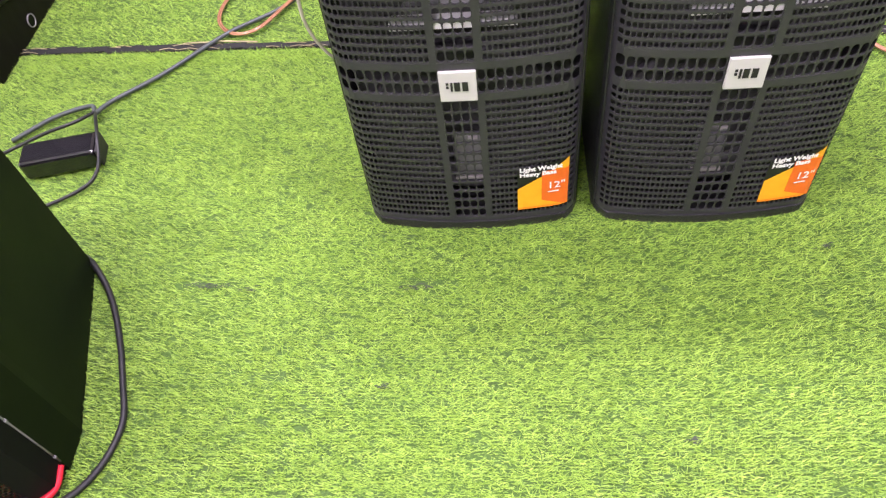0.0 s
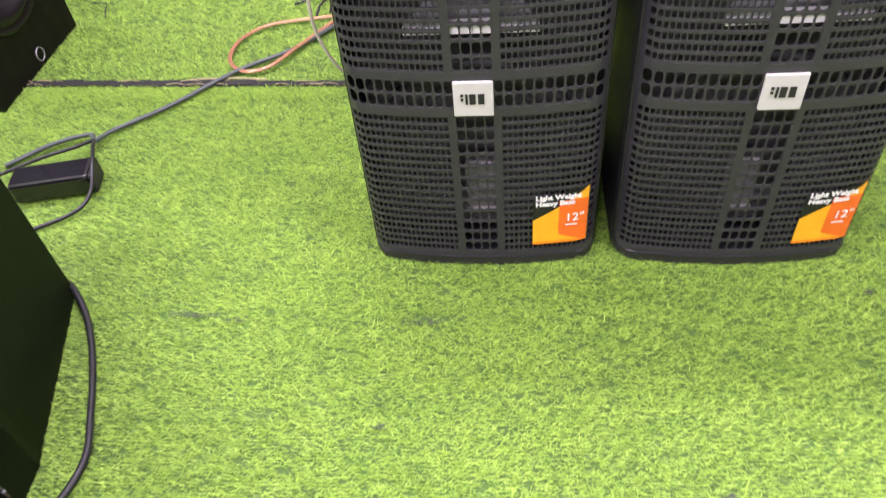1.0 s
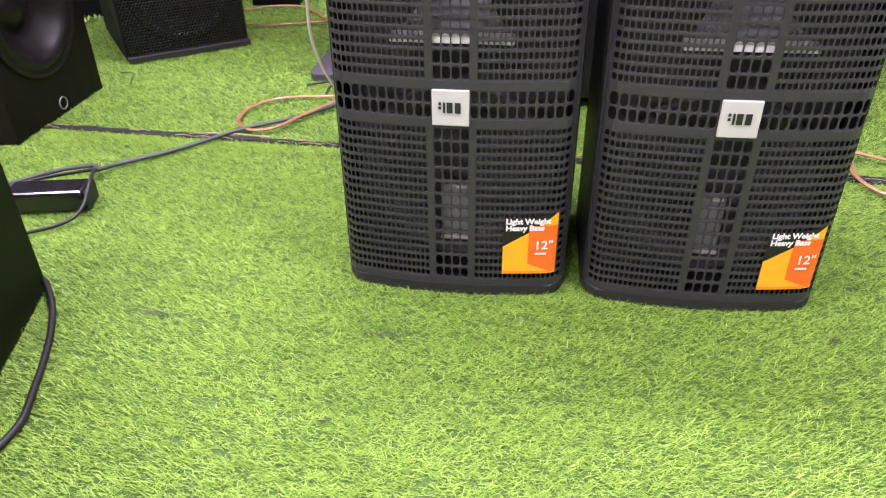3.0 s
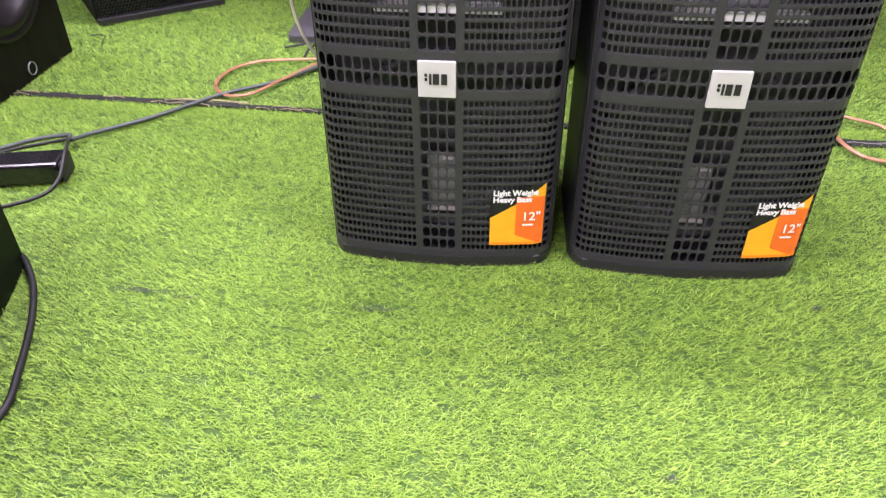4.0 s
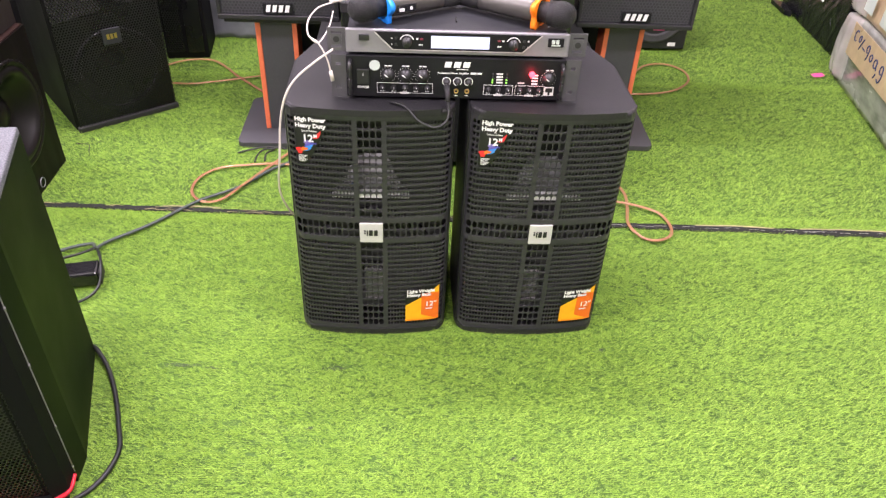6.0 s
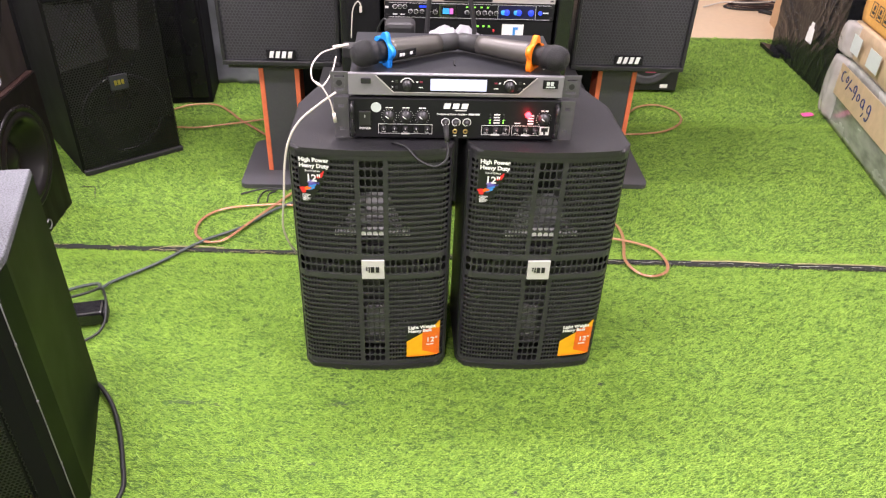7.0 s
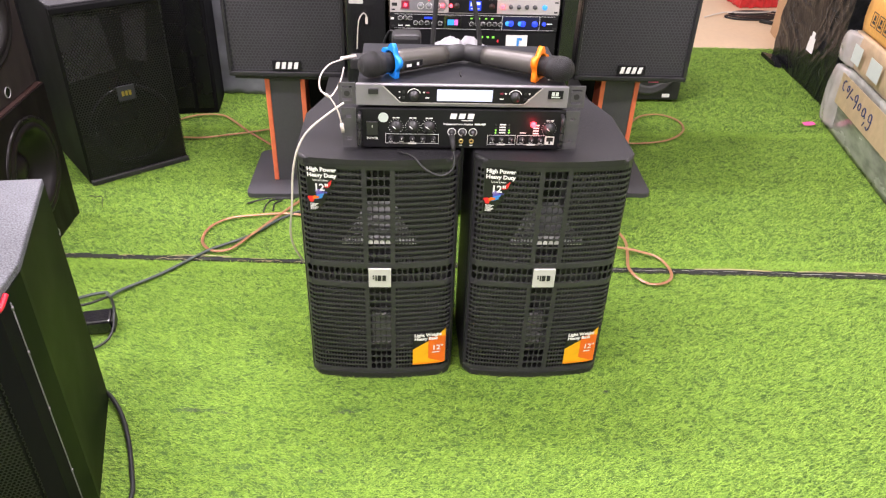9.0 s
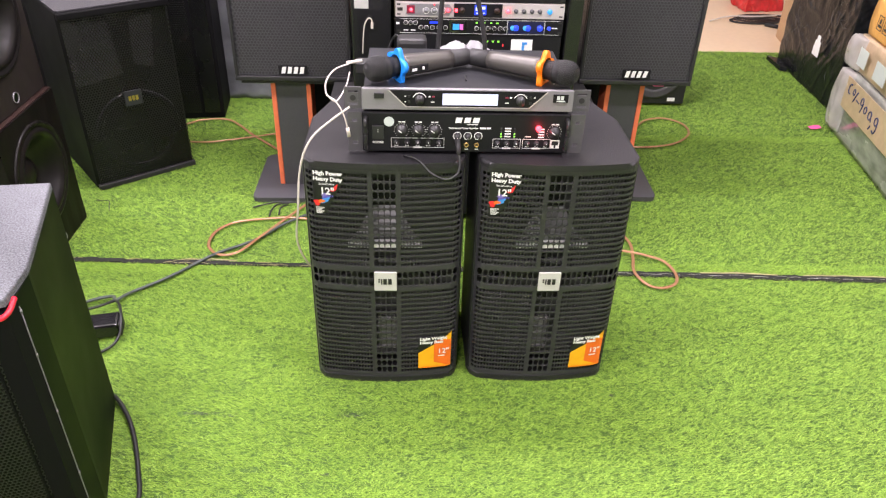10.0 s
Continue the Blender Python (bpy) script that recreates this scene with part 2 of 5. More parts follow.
def prism(bm, outline, z0, z1, bev=0.0):
    lo = [bm.verts.new((x, y, z0)) for x, y in outline]
    hi = [bm.verts.new((x, y, z1)) for x, y in outline]
    n = len(outline)
    bm.faces.new(lo[::-1])
    top = bm.faces.new(hi)
    for i in range(n):
        j = (i + 1) % n
        bm.faces.new((lo[i], lo[j], hi[j], hi[i]))
    if bev:
        bmesh.ops.bevel(bm, geom=list(top.edges), offset=bev, segments=3, affect="EDGES", profile=0.5)
    return bm


def plate(bm, pts, y0, y1):
    """A flat piece in the x-z plane, between two depths."""
    a = [bm.verts.new((x, y0, z)) for x, z in pts]
    b = [bm.verts.new((x, y1, z)) for x, z in pts]
    n = len(pts)
    bm.faces.new(a)
    bm.faces.new(b[::-1])
    for i in range(n):
        j = (i + 1) % n
        bm.faces.new((a[j], a[i], b[i], b[j]))
    return bm


def curve_points(pts, steps=8):
    p = [Vector(q) for q in pts]
    p = [2 * p[0] - p[1]] + p + [2 * p[-1] - p[-2]]
    out = []
    for i in range(1, len(p) - 2):
        for s in range(steps):
            t = s / steps
            a, b, c, d = p[i - 1], p[i], p[i + 1], p[i + 2]
            out.append(0.5 * (2 * b + (c - a) * t + (2 * a - 5 * b + 4 * c - d) * t * t + (3 * b - a - 3 * c + d) * t ** 3))
    return out + [p[-2]]


def tube(bm, pts, r, seg=8, steps=8, offset=(0, 0, 0)):
    line = curve_points(pts, steps)
    last = None
    for i, q in enumerate(line):
        d = (line[min(i + 1, len(line) - 1)] - line[max(i - 1, 0)]).normalized()
        u = d.cross(Vector((0, 0, 1)))
        u = u.normalized() if u.length > 1e-3 else Vector((1, 0, 0))
        w = u.cross(d)
        q = q + u * offset[0] + w * offset[1]
        ring = [bm.verts.new(q + r * (math.cos(2 * math.pi * k / seg) * u + math.sin(2 * math.pi * k / seg) * w)) for k in range(seg)]
        if last:
            for k in range(seg):
                j = (k + 1) % seg
                bm.faces.new((last[k], last[j], ring[j], ring[k])).smooth = True
        else:
            bm.faces.new(ring)
        last = ring
    bm.faces.new(last[::-1])
    return bm


def mesh_of(name, bm, material):
    bmesh.ops.recalc_face_normals(bm, faces=bm.faces[:])
    me = bpy.data.meshes.new(name)
    bm.to_mesh(me)
    bm.free()
    me.materials.append(material)
    return me


def part(name, bm, material, parent, label=""):
    ob = new(name, mesh_of(name, bm, material))
    ob.parent = parent
    return tagged(ob, label) if label else ob


def thing(name, m, label, category, group=""):
    ob = new(name)
    ob.empty_display_size = 0.05
    ob.matrix_world = m
    return tagged(ob, label, category, group)


def solid(name, bm, material, label="", category="", group="", kind="", m=None):
    ob = new(name, mesh_of(name, bm, material))
    if m:
        ob.matrix_world = m
    return tagged(ob, label, category, group, kind)


def lettering(words, size, x, z, align="LEFT", bold=0.0, depth=0.0006):
    """Letters of the built-in font as a bmesh in the x-z plane, facing -y."""
    cu = bpy.data.curves.new("letters", "FONT")
    cu.body, cu.size, cu.align_x, cu.offset = words, size, align, bold
    cu.resolution_u = 2
    ob = bpy.data.objects.new("letters", cu)
    scene.collection.objects.link(ob)
    me = bpy.data.meshes.new_from_object(ob.evaluated_get(bpy.context.evaluated_depsgraph_get()))
    bm = bmesh.new()
    bm.from_mesh(me)
    for v in bm.verts:
        v.co = Vector((v.co.x + x, -depth, v.co.y + z))
    bpy.data.objects.remove(ob)
    bpy.data.curves.remove(cu)
    bpy.data.meshes.remove(me)
    return bm


def hex_grille(name, material, parent, x0, x1, z0, z1, pitch, bridge, shape=lambda x, z: 0.0, label=""):
    """Perforated sheet: a hexagonal net with open holes."""
    ro, ri = pitch / math.sqrt(3), (pitch - bridge) / math.sqrt(3)
    verts, faces = [], []
    row, z = 0, z0
    while z < z1:
        x = x0 + (pitch / 2 if row % 2 else 0)
        while x < x1:
            base = len(verts)
            for r in (ro, ri):
                for k in range(6):
                    a = math.pi / 6 + k * math.pi / 3
                    px, pz = min(max(x + r * math.cos(a), x0), x1), min(max(z + r * math.sin(a), z0), z1)
                    verts.append((px, shape(px, pz) + (0.0006 if r == ri else 0.0), pz))
            for k in range(6):
                j = (k + 1) % 6
                faces.append((base + k, base + j, base + 6 + j, base + 6 + k))
            x += pitch
        row += 1
        z += ro * 1.5
    me = bpy.data.meshes.new(name)
    me.from_pydata(verts, [], faces)
    me.materials.append(material)
    ob = new(name, me)
    ob.parent = parent
    return tagged(ob, label) if label else ob


# ---- the room ----
X0, X1, Y0, Y1 = -2.6, 3.4, -3.2, 6.4
solid("floor", box(X0, X1, Y0, Y1, -0.12, -0.012), M_TILE, "smooth beige floor under and beyond the turf", "floor", kind="structure")
solid("wall_north", box(X0 - 0.15, X1 + 0.15, Y1, Y1 + 0.15, -0.12, CEIL), M_WALL, "plain painted wall", "wall", kind="structure")
solid("wall_south", box(X0 - 0.15, X1 + 0.15, Y0 - 0.15, Y0, -0.12, CEIL), M_WALL, "plain painted wall", "wall", kind="structure")
solid("wall_west", box(X0 - 0.15, X0, Y0, Y1, -0.12, CEIL), M_WALL, "plain painted wall", "wall", kind="structure")
solid("wall_east", box(X1, X1 + 0.15, Y0, Y1, -0.12, CEIL), M_WALL, "plain painted wall", "wall", kind="structure")
solid("ceiling", box(X0 - 0.15, X1 + 0.15, Y0 - 0.15, Y1 + 0.15, CEIL, CEIL + 0.12), M_CEIL, "plain white ceiling", "ceiling", kind="structure")
first = None
for lx, ly in TUBES:
    if first is None:
        first = thing("ceiling_light", pose(lx, ly, CEIL - 0.06), "white tube light fixture under the ceiling", "lamp", "ceiling lights")
        part("housing", box(-0.62, 0.62, -0.06, 0.06, 0.02, 0.06, bev=0.004), M_CEIL, first)
        part("diffuser", cyl(bmesh.new(), (-0.6, 0, 0.01), (0.6, 0, 0.01), 0.014), M_LAMP, first)
    else:
        copy_thing(first, pose(lx, ly, CEIL - 0.06))

# turf mats, laid edge to edge along a dark frayed seam
TURF_END = 3.65


def seam_y(x):
    return 1.494 - 0.038 * x


def mat_sheet(pts):
    return prism(bmesh.new(), pts, -0.009, 0.0)


solid("ground", mat_sheet([(X0 + 0.1, -3.0), (X1 - 0.1, -3.0), (X1 - 0.1, seam_y(X1) - 0.005), (X0 + 0.1, seam_y(X0) - 0.005)]), M_BACK,
      "green artificial turf mat backing", "turf", kind="structure")
solid("ground", mat_sheet([(X0 + 0.1, seam_y(X0) + 0.005), (X1 - 0.1, seam_y(X1) + 0.005), (X1 - 0.1, TURF_END), (X0 + 0.1, TURF_END)]), M_BACK,
      "green artificial turf mat backing", "turf", kind="structure")
rng = np.random.default_rng(4)


def blades(name, x0, x1, y0, y1, density, width, length, gap, dash, worn, fine, label):
    n = int((x1 - x0) * (y1 - y0) * density)
    x, y = rng.uniform(x0, x1, n), rng.uniform(y0, y1, n)
    # tufts stand in stitched rows that run along x
    y = np.where(rng.random(n) < 0.8, np.round(y / gap) * gap + rng.normal(0, 0.15 * gap, n), y) + 0.002 * np.sin(x * 9 + y * 3)
    keep = np.abs(y - (1.494 - 0.038 * x)) > 0.008 + 0.006 * rng.random(n)
    # thin stitch rows where the pile is worn away
    for row_y, xa, xb in ((0.888, -0.47, -0.36), (0.885, -0.06, 0.01), (0.60, 0.02, 0.08), (0.72, -0.3, -0.24)):
        keep &= ~((np.abs(y - row_y) < 0.006) & (x > xa) & (x < xb) & (rng.random(n) < 0.8))
    # short worn dashes along the rows, where the backing shows
    cx, cy = dash
    hole = rng.random((4096,)) < worn
    cell = (np.floor(x / cx + 0.37 * np.floor(y / cy)).astype(int) * 73 + np.floor(y / cy).astype(int) * 1021) % 4096
    keep &= ~(hole[cell] & (rng.random(n) < 0.93))
    x, y = x[keep], y[keep]
    n = len(x)
    az = np.where(rng.random(n) < 0.76, rng.normal(0, 0.28, n) + np.pi * rng.integers(0, 2, n), rng.uniform(0, 2 * np.pi, n))
    ln = length * rng.uniform(0.55, 1.3, n)
    lean = np.radians(rng.uniform(34, 84, n))
    wd = width * rng.uniform(0.6, 1.2, n) / 2
    dx, dy = np.cos(az), np.sin(az)
    px, py = -dy, dx
    z0 = rng.uniform(0.0, 0.0015, n)
    outline = ((0.0, -1), (0.0, 1), (0.6, 0.9), (0.6, -0.9), (1.0, 0)) if fine else ((0.0, -1), (0.0, 1), (1.0, 0.4), (1.0, -0.4))
    k_, sides = len(outline), (4, 3) if fine else (4,)
    co = np.empty((n, k_, 3))
    for k, (f, s) in enumerate(outline):
        bend = f * np.sin(lean) * (0.7 + 0.3 * f)
        co[:, k, 0] = x + ln * bend * dx + s * wd * px
        co[:, k, 1] = y + ln * bend * dy + s * wd * py
        co[:, k, 2] = z0 + ln * f * np.cos(lean * (0.75 + 0.25 * f))
    me = bpy.data.meshes.new(name)
    me.vertices.add(k_ * n)
    me.vertices.foreach_set("co", co.ravel())
    base = (np.arange(n) * k_)[:, None]
    order = np.array([[0, 1, 2, 3, 3, 2, 4]]) if fine else np.array([[0, 1, 2, 3]])
    me.loops.add(order.shape[1] * n)
    me.loops.foreach_set("vertex_index", (base + order).ravel())
    me.polygons.add(len(sides) * n)
    starts = (np.arange(n) * order.shape[1])[:, None] + np.array([[0, 4]] if fine else [[0]])
    me.polygons.foreach_set("loop_start", starts.ravel())
    me.update(calc_edges=True)
    me.validate()
    me.materials.append(M_TURF)
    return tagged(new(name, me), label, "turf", kind="stuff")


blades("turf_pile", -1.02, 1.65, 0.24, 1.52, 200000, 0.0012, 0.0098, 0.0050, (0.0105, 0.0048), 0.165, False, "short bright green artificial turf pile")
blades("turf_pile", -1.35, 2.1, 1.46, 2.5, 100000, 0.0017, 0.0100, 0.0065, (0.0135, 0.0060), 0.11, False, "short bright green artificial turf pile")
blades("turf_pile", -1.5, 2.5, 2.45, TURF_END, 52000, 0.0026, 0.0105, 0.0080, (0.028, 0.0080), 0.025, False, "short bright green artificial turf pile")

# flattened grey spots where the pile is worn through
wear = bmesh.new()
for wx, wy, wl in ((-0.428, 0.883, 0.020), (-0.393, 0.884, 0.018), (-0.342, 0.875, 0.014), (-0.070, 0.874, 0.014), (-0.048, 0.874, 0.012), (0.58, 0.941, 0.012), (-0.10, 0.70, 0.010), (0.33, 0.62, 0.010)):
    for k in range(int(wl * 1500)):
        xa, ya = wx + random.gauss(0, wl * 0.6), wy + random.gauss(0, 0.003)
        ln, dy = random.uniform(0.003, 0.008), random.uniform(-0.002, 0.002)
        za = random.uniform(0.0042, 0.0072)
        wear.faces.new([wear.verts.new(p) for p in ((xa, ya, za), (xa + ln, ya + dy, za + 0.001), (xa + ln, ya + dy + 0.0012, za + 0.001), (xa, ya + 0.0014, za))])
tagged(solid("turf_wear", wear, M_GREYFIBRE, "grey worn fibres in the turf pile", "turf"), kind="stuff")

# the rest of the mats, out to the walls
for xa, xb, ya, yb in ((X0 + 0.12, -1.5, -2.95, TURF_END), (2.5, X1 - 0.12, -2.95, TURF_END), (-1.5, 2.5, -2.95, 0.24), (-1.5, -1.02, 0.24, 1.46), (1.65, 2.5, 0.24, 1.46), (-1.5, -1.35, 1.46, 2.45), (2.1, 2.5, 1.46, 2.45)):
    blades("turf_pile", xa, xb, ya, yb, 4200, 0.010, 0.017, 0.012, (0.03, 0.012), 0.03, False, "short bright green artificial turf pile")

# dark seam strip with frayed edge tape
bm = bmesh.new()
for k in range(60):
    xa = -1.6 + k * 0.08
    w = (0.008 if xa < 0.6 else 0.011) + 0.004 * random.random()
    q = [(xa, seam_y(xa) - w), (xa + 0.085, seam_y(xa) - w * random.uniform(0.7, 1.1)), (xa + 0.085, seam_y(xa) + w), (xa, seam_y(xa) + w * random.uniform(0.7, 1.1))]
    prism(bm, q, -0.004, 0.0055 + 0.001 * random.random())
solid("trim", bm, M_SEAM, "dark frayed seam between turf mats", "seam", kind="structure")
bm = bmesh.new()
for k in range(46):
    xa = random.uniform(-1.3, 0.7)
    ln = random.uniform(0.01, 0.05)
    ya = seam_y(xa) + random.choice((-0.007, 0.006)) + random.uniform(-0.002, 0.002)
    tube(bm, [(xa, ya, 0.007), (xa + ln / 2, ya + random.uniform(-0.003, 0.003), 0.009), (xa + ln, ya - 0.038 * ln, 0.006)], 0.0008, seg=4, steps=2)
for xa, xb in ((0.98, 1.22), (1.30, 1.62), (1.60, 1.98), (-0.62, -0.45)):
    pts = [(xa + (xb - xa) * j / 7, seam_y(xa + (xb - xa) * j / 7) + 0.010 + 0.005 * math.sin(math.pi * j / 7) + random.uniform(-0.0012, 0.0012), 0.008) for j in range(8)]
    tube(bm, pts, 0.0017, seg=6, steps=3)
tagged(solid("seam_fray", bm, M_TAPE, "tan backing strips and threads along the turf seam", "threads"), kind="stuff")
bm = bmesh.new()
x = 0.72
while x < 2.0:
    ln, dy = random.uniform(0.008, 0.05), random.uniform(-0.004, 0.003)
    tube(bm, [(x, seam_y(x) + dy, 0.0072), (x + ln / 2, seam_y(x + ln / 2) + dy + random.uniform(-0.0015, 0.0015), 0.0080), (x + ln, seam_y(x + ln) + dy, 0.0068)], random.uniform(0.0003, 0.0007), seg=4, steps=2)
    x += ln + random.uniform(-0.01, 0.03)
tagged(solid("seam_stitch", bm, M_PAPER, "pale broken stitch along the dark seam", "threads"), kind="stuff")


# ---- the pair of ported twelve-inch speakers ----
SPK_H = 0.608


def arc(x):
    """Depth of the bowed front: a slight bow that turns into rounded corners."""
    d = max(0.0, abs(x) - 0.145)
    return 0.017 * (x / 0.165) ** 2 + 0.025 - math.sqrt(0.025 ** 2 - min(d, 0.0245) ** 2)


def bowed(bm, off):
    for v in bm.verts:
        v.co.y += arc(v.co.x) - off
    return bm


def bowed_patch(bm, pts, off, cuts=6):
    """A thin printed piece, cut in strips so that it follows the bowed front. pts: rows of (x, z low, z high)."""
    rows = []
    for (xa, la, ha), (xb, lb, hb) in zip(pts, pts[1:]):
        for c in range(cuts):
            t = c / cuts
            rows.append((xa + t * (xb - xa), la + t * (lb - la), ha + t * (hb - ha)))
    rows.append(pts[-1])
    vs = [(bm.verts.new((x, arc(x) - off, lo)), bm.verts.new((x, arc(x) - off, hi))) for x, lo, hi in rows]
    for a, b in zip(vs, vs[1:]):
        bm.faces.new((a[0], b[0], b[1], a[1]))
    return bm


def slots(bm, x0, x1, z0, z1, cols, rows, wide, tall, power, deep=0.0032):
    """Rows of rounded slots punched through the bowed sheet, with the walls of each slot."""
    cw, ch = (x1 - x0) / cols, (z1 - z0) / rows
    for i in range(cols):
        for j in range(rows):
            cx, cz = x0 + cw * (i + 0.5), z0 + ch * (j + 0.5)
            rim, lip, back = [], [], []
            for k in range(12):
                a = 2 * math.pi * (k + 0.5) / 12
                c, s = math.cos(a), math.sin(a)
                m = max(abs(c), abs(s))
                r = (abs(c) ** power + abs(s) ** power) ** (-1 / power)
                px, pz = cx + cw / 2 * c / m, cz + ch / 2 * s / m
                hx, hz = cx + wide / 2 * c * r, cz + tall / 2 * s * r
                rim.append(bm.verts.new((px, arc(px), pz)))
                lip.append(bm.verts.new((hx, arc(hx) + 0.0003, hz)))
                back.append(bm.verts.new((hx, arc(hx) + deep, hz)))
            for k in range(12):
                q = (k + 1) % 12
                bm.faces.new((rim[k], rim[q], lip[q], lip[k]))
                bm.faces.new((lip[k], lip[q], back[q], back[k]))
            for u, w in ((1, 1), (-1, 1), (-1, -1), (1, -1)):
                near = sorted(range(12), key=lambda k: -(u * (rim[k].co.x - cx) / cw + w * (rim[k].co.z - cz) / ch))[:2]
                px, pz = cx + u * cw / 2, cz + w * ch / 2
                if (rim[near[0]].co - Vector((px, arc(px), pz))).length > 1e-6:
                    bm.faces.new((rim[near[0]], bm.verts.new((px, arc(px), pz)), rim[near[1]]))


def plain(bm, x0, x1, z0, z1, seg, deep=0.0032):
    """An unpunched strip of the bowed sheet, a hair proud of the slotted fields."""
    rows = []
    for k in range(seg + 1):
        x = x0 + (x1 - x0) * k / seg
        y = arc(x) - 0.0006
        rows.append([bm.verts.new(p) for p in ((x, y, z0), (x, y, z1), (x, y + deep, z1), (x, y + deep, z0))])
    for a, b in zip(rows, rows[1:]):
        for i in range(4):
            j = (i + 1) % 4
            bm.faces.new((a[i], a[j], b[j], b[i]))
    bm.faces.new(rows[0])
    bm.faces.new(rows[-1][::-1])


def pa_speaker():
    t = thing("pa_speaker", pose(0.028, 0.997, 0.0, 0, 0, 0.0), "black speaker cabinet with a slotted bowed grille, on turf", "speaker", "front speaker pair")
    n = 26
    front = [(-0.1675 + 0.335 * k / n, arc(-0.1675 + 0.335 * k / n)) for k in range(n + 1)]
    tail = [(0.1722, 0.040), (0.1750, 0.050), (0.175, 0.24), (0.13, 0.38), (-0.13, 0.38), (-0.175, 0.24), (-0.1750, 0.050), (-0.1722, 0.040)]
    pocket = [(-0.1675, 0.040), (-0.160, 0.085), (0.160, 0.085), (0.1675, 0.040)]
    shell = bmesh.new()
    prism(shell, pocket + tail, 0.0205, SPK_H - 0.0145)
    part("body", shell, M_BODY, t)
    part("base_rim", prism(bmesh.new(), [(x, y - 0.003) for x, y in front] + tail, 0.002, 0.020, bev=0.004), M_BODY, t)
    cap = prism(bmesh.new(), [(x, y - 0.004) for x, y in front] + tail, SPK_H - 0.014, SPK_H, bev=0.008)
    part("top_cap", cap, M_BODY, t)
    # grille: sheet steel with rows of rounded slots
    g = bmesh.new()
    L0, C, R0 = -0.1655, 0.0255, 0.0345
    for za, zb, rows in ((0.030, 0.282, 19), (0.348, 0.585, 17)):
        for xa, xb in ((L0, -R0), (R0, -L0)):
            slots(g, xa, xb, za, zb, 18, rows, 0.0057, (zb - za) / rows * 0.66, 4.0)
        slots(g, -C, C, za, zb, 4, 12 if za < 0.1 else 11, 0.0110, (zb - za) / (12 if za < 0.1 else 11) * 0.84, 3.6)
        for x in (-1, 1):
            plain(g, x * 0.0300 - 0.0045, x * 0.0300 + 0.0045, za, zb, 2)
    slots(g, L0, -L0, 0.294, 0.336, 26, 2, 0.0105, 0.0186, 3.0)
    for za, zb in ((0.020, 0.030), (0.282, 0.294), (0.336, 0.348), (0.585, 0.596)):
        plain(g, L0, -L0, za, zb, 40)
    for x in (-1, 1):
        plain(g, min(x * 0.1655, x * 0.1693), max(x * 0.1655, x * 0.1693), 0.020, 0.596, 5)
    part("grille", g, M_GRILLE, t, "slotted black steel grille")
    part("baffle", box(-0.157, 0.157, 0.0835, 0.0845, 0.021, SPK_H - 0.015), M_CAVITY, t)
    # drivers behind the grille
    w = bmesh.new()
    lathe(w, (0, 0.083, 0.175), (0, -1, 0), [(0.0, 0.148), (0.014, 0.148), (0.016, 0.138), (0.008, 0.132), (0.012, 0.122), (0.005, 0.112), (-0.045, 0.048), (-0.040, 0.044), (-0.025, 0.03), (-0.018, 0.0)], 40)
    part("woofer", w, M_CONE, t, "dark paper woofer cone")
    # Added plate: stands in for a pale reflection on the woofer.
    dc = bmesh.new()
    bx(dc, -0.023, 0.023, 0.050, 0.062, 0.072, 0.168, bev=0.004)
    part("reflection_plate", dc, M_SILVER, t, "grey plate added for a pale reflection on the woofer")
    h = bmesh.new()
    steps = 6
    for a, b in zip(range(steps), range(1, steps + 1)):
        ring = []
        for k in (a, b):
            u = k / steps
            hw = 0.081 - 0.049 * u ** 0.8
            ring.append([h.verts.new((x, 0.030 + 0.052 * u, 0.403 + 0.062 * u ** 1.3)) for x in (-hw, hw)])
        h.faces.new((ring[0][0], ring[0][1], ring[1][1], ring[1][0])).smooth = True
    part("horn", h, M_HORN, t, "grey plastic horn flare")
    # White colour on the lip stands for light falling through the grille.
    part("horn_lip", box(-0.082, 0.082, 0.009, 0.0295, 0.395, 0.4050, bev=0.001), M_PRINT, t, "horn lip coloured white for the light it catches")
    part("throat", box(-0.030, 0.030, 0.076, 0.0825, 0.466, 0.52, bev=0.002), M_AMP, t)
    # Pale strips: the reflection's bright lower and upper edges, put into colour.
    part("reflection_edge", box(-0.023, 0.023, 0.044, 0.0495, 0.073, 0.079, bev=0.001), M_PALE, t, "pale strip for the reflection's bright lower edge")
    part("reflection_edge", box(0.002, 0.017, 0.044, 0.0495, 0.164, 0.167), M_PALE, t)
    # badge with a plain dark mark
    bd = part("badge", bowed(box(-0.0255, 0.0255, -0.003, 0.002, 0.286, 0.337, bev=0.0015), 0.0028), M_WHITE, t, "square white badge")
    mk = bmesh.new()
    for xa, xb, za, zb in ((-0.010, -0.007, 0.305, 0.320), (-0.005, 0.003, 0.305, 0.320), (0.006, 0.014, 0.305, 0.320), (-0.016, -0.0125, 0.316, 0.320), (-0.016, -0.0125, 0.310, 0.314)):
        bx(mk, xa, xb, -0.0066, -0.0058, za, zb)
    part("mark", mk, M_INK, bd)
    # upper sticker
    s1 = part("upper_sticker", bowed_patch(bmesh.new(), [(-0.150, 0.478, 0.588), (-0.128, 0.482, 0.588), (-0.112, 0.510, 0.588), (-0.088, 0.562, 0.588)], 0.0016), M_STICK, t, "black sticker with white lettering and bright splashes")
    pr = bmesh.new()
    for words, size, x, z in (("High Power", 0.0128, -0.1485, 0.5765), ("Heavy Duty", 0.0128, -0.1485, 0.5630)):
        me_b = lettering(words, size, x, z, bold=0.0006)
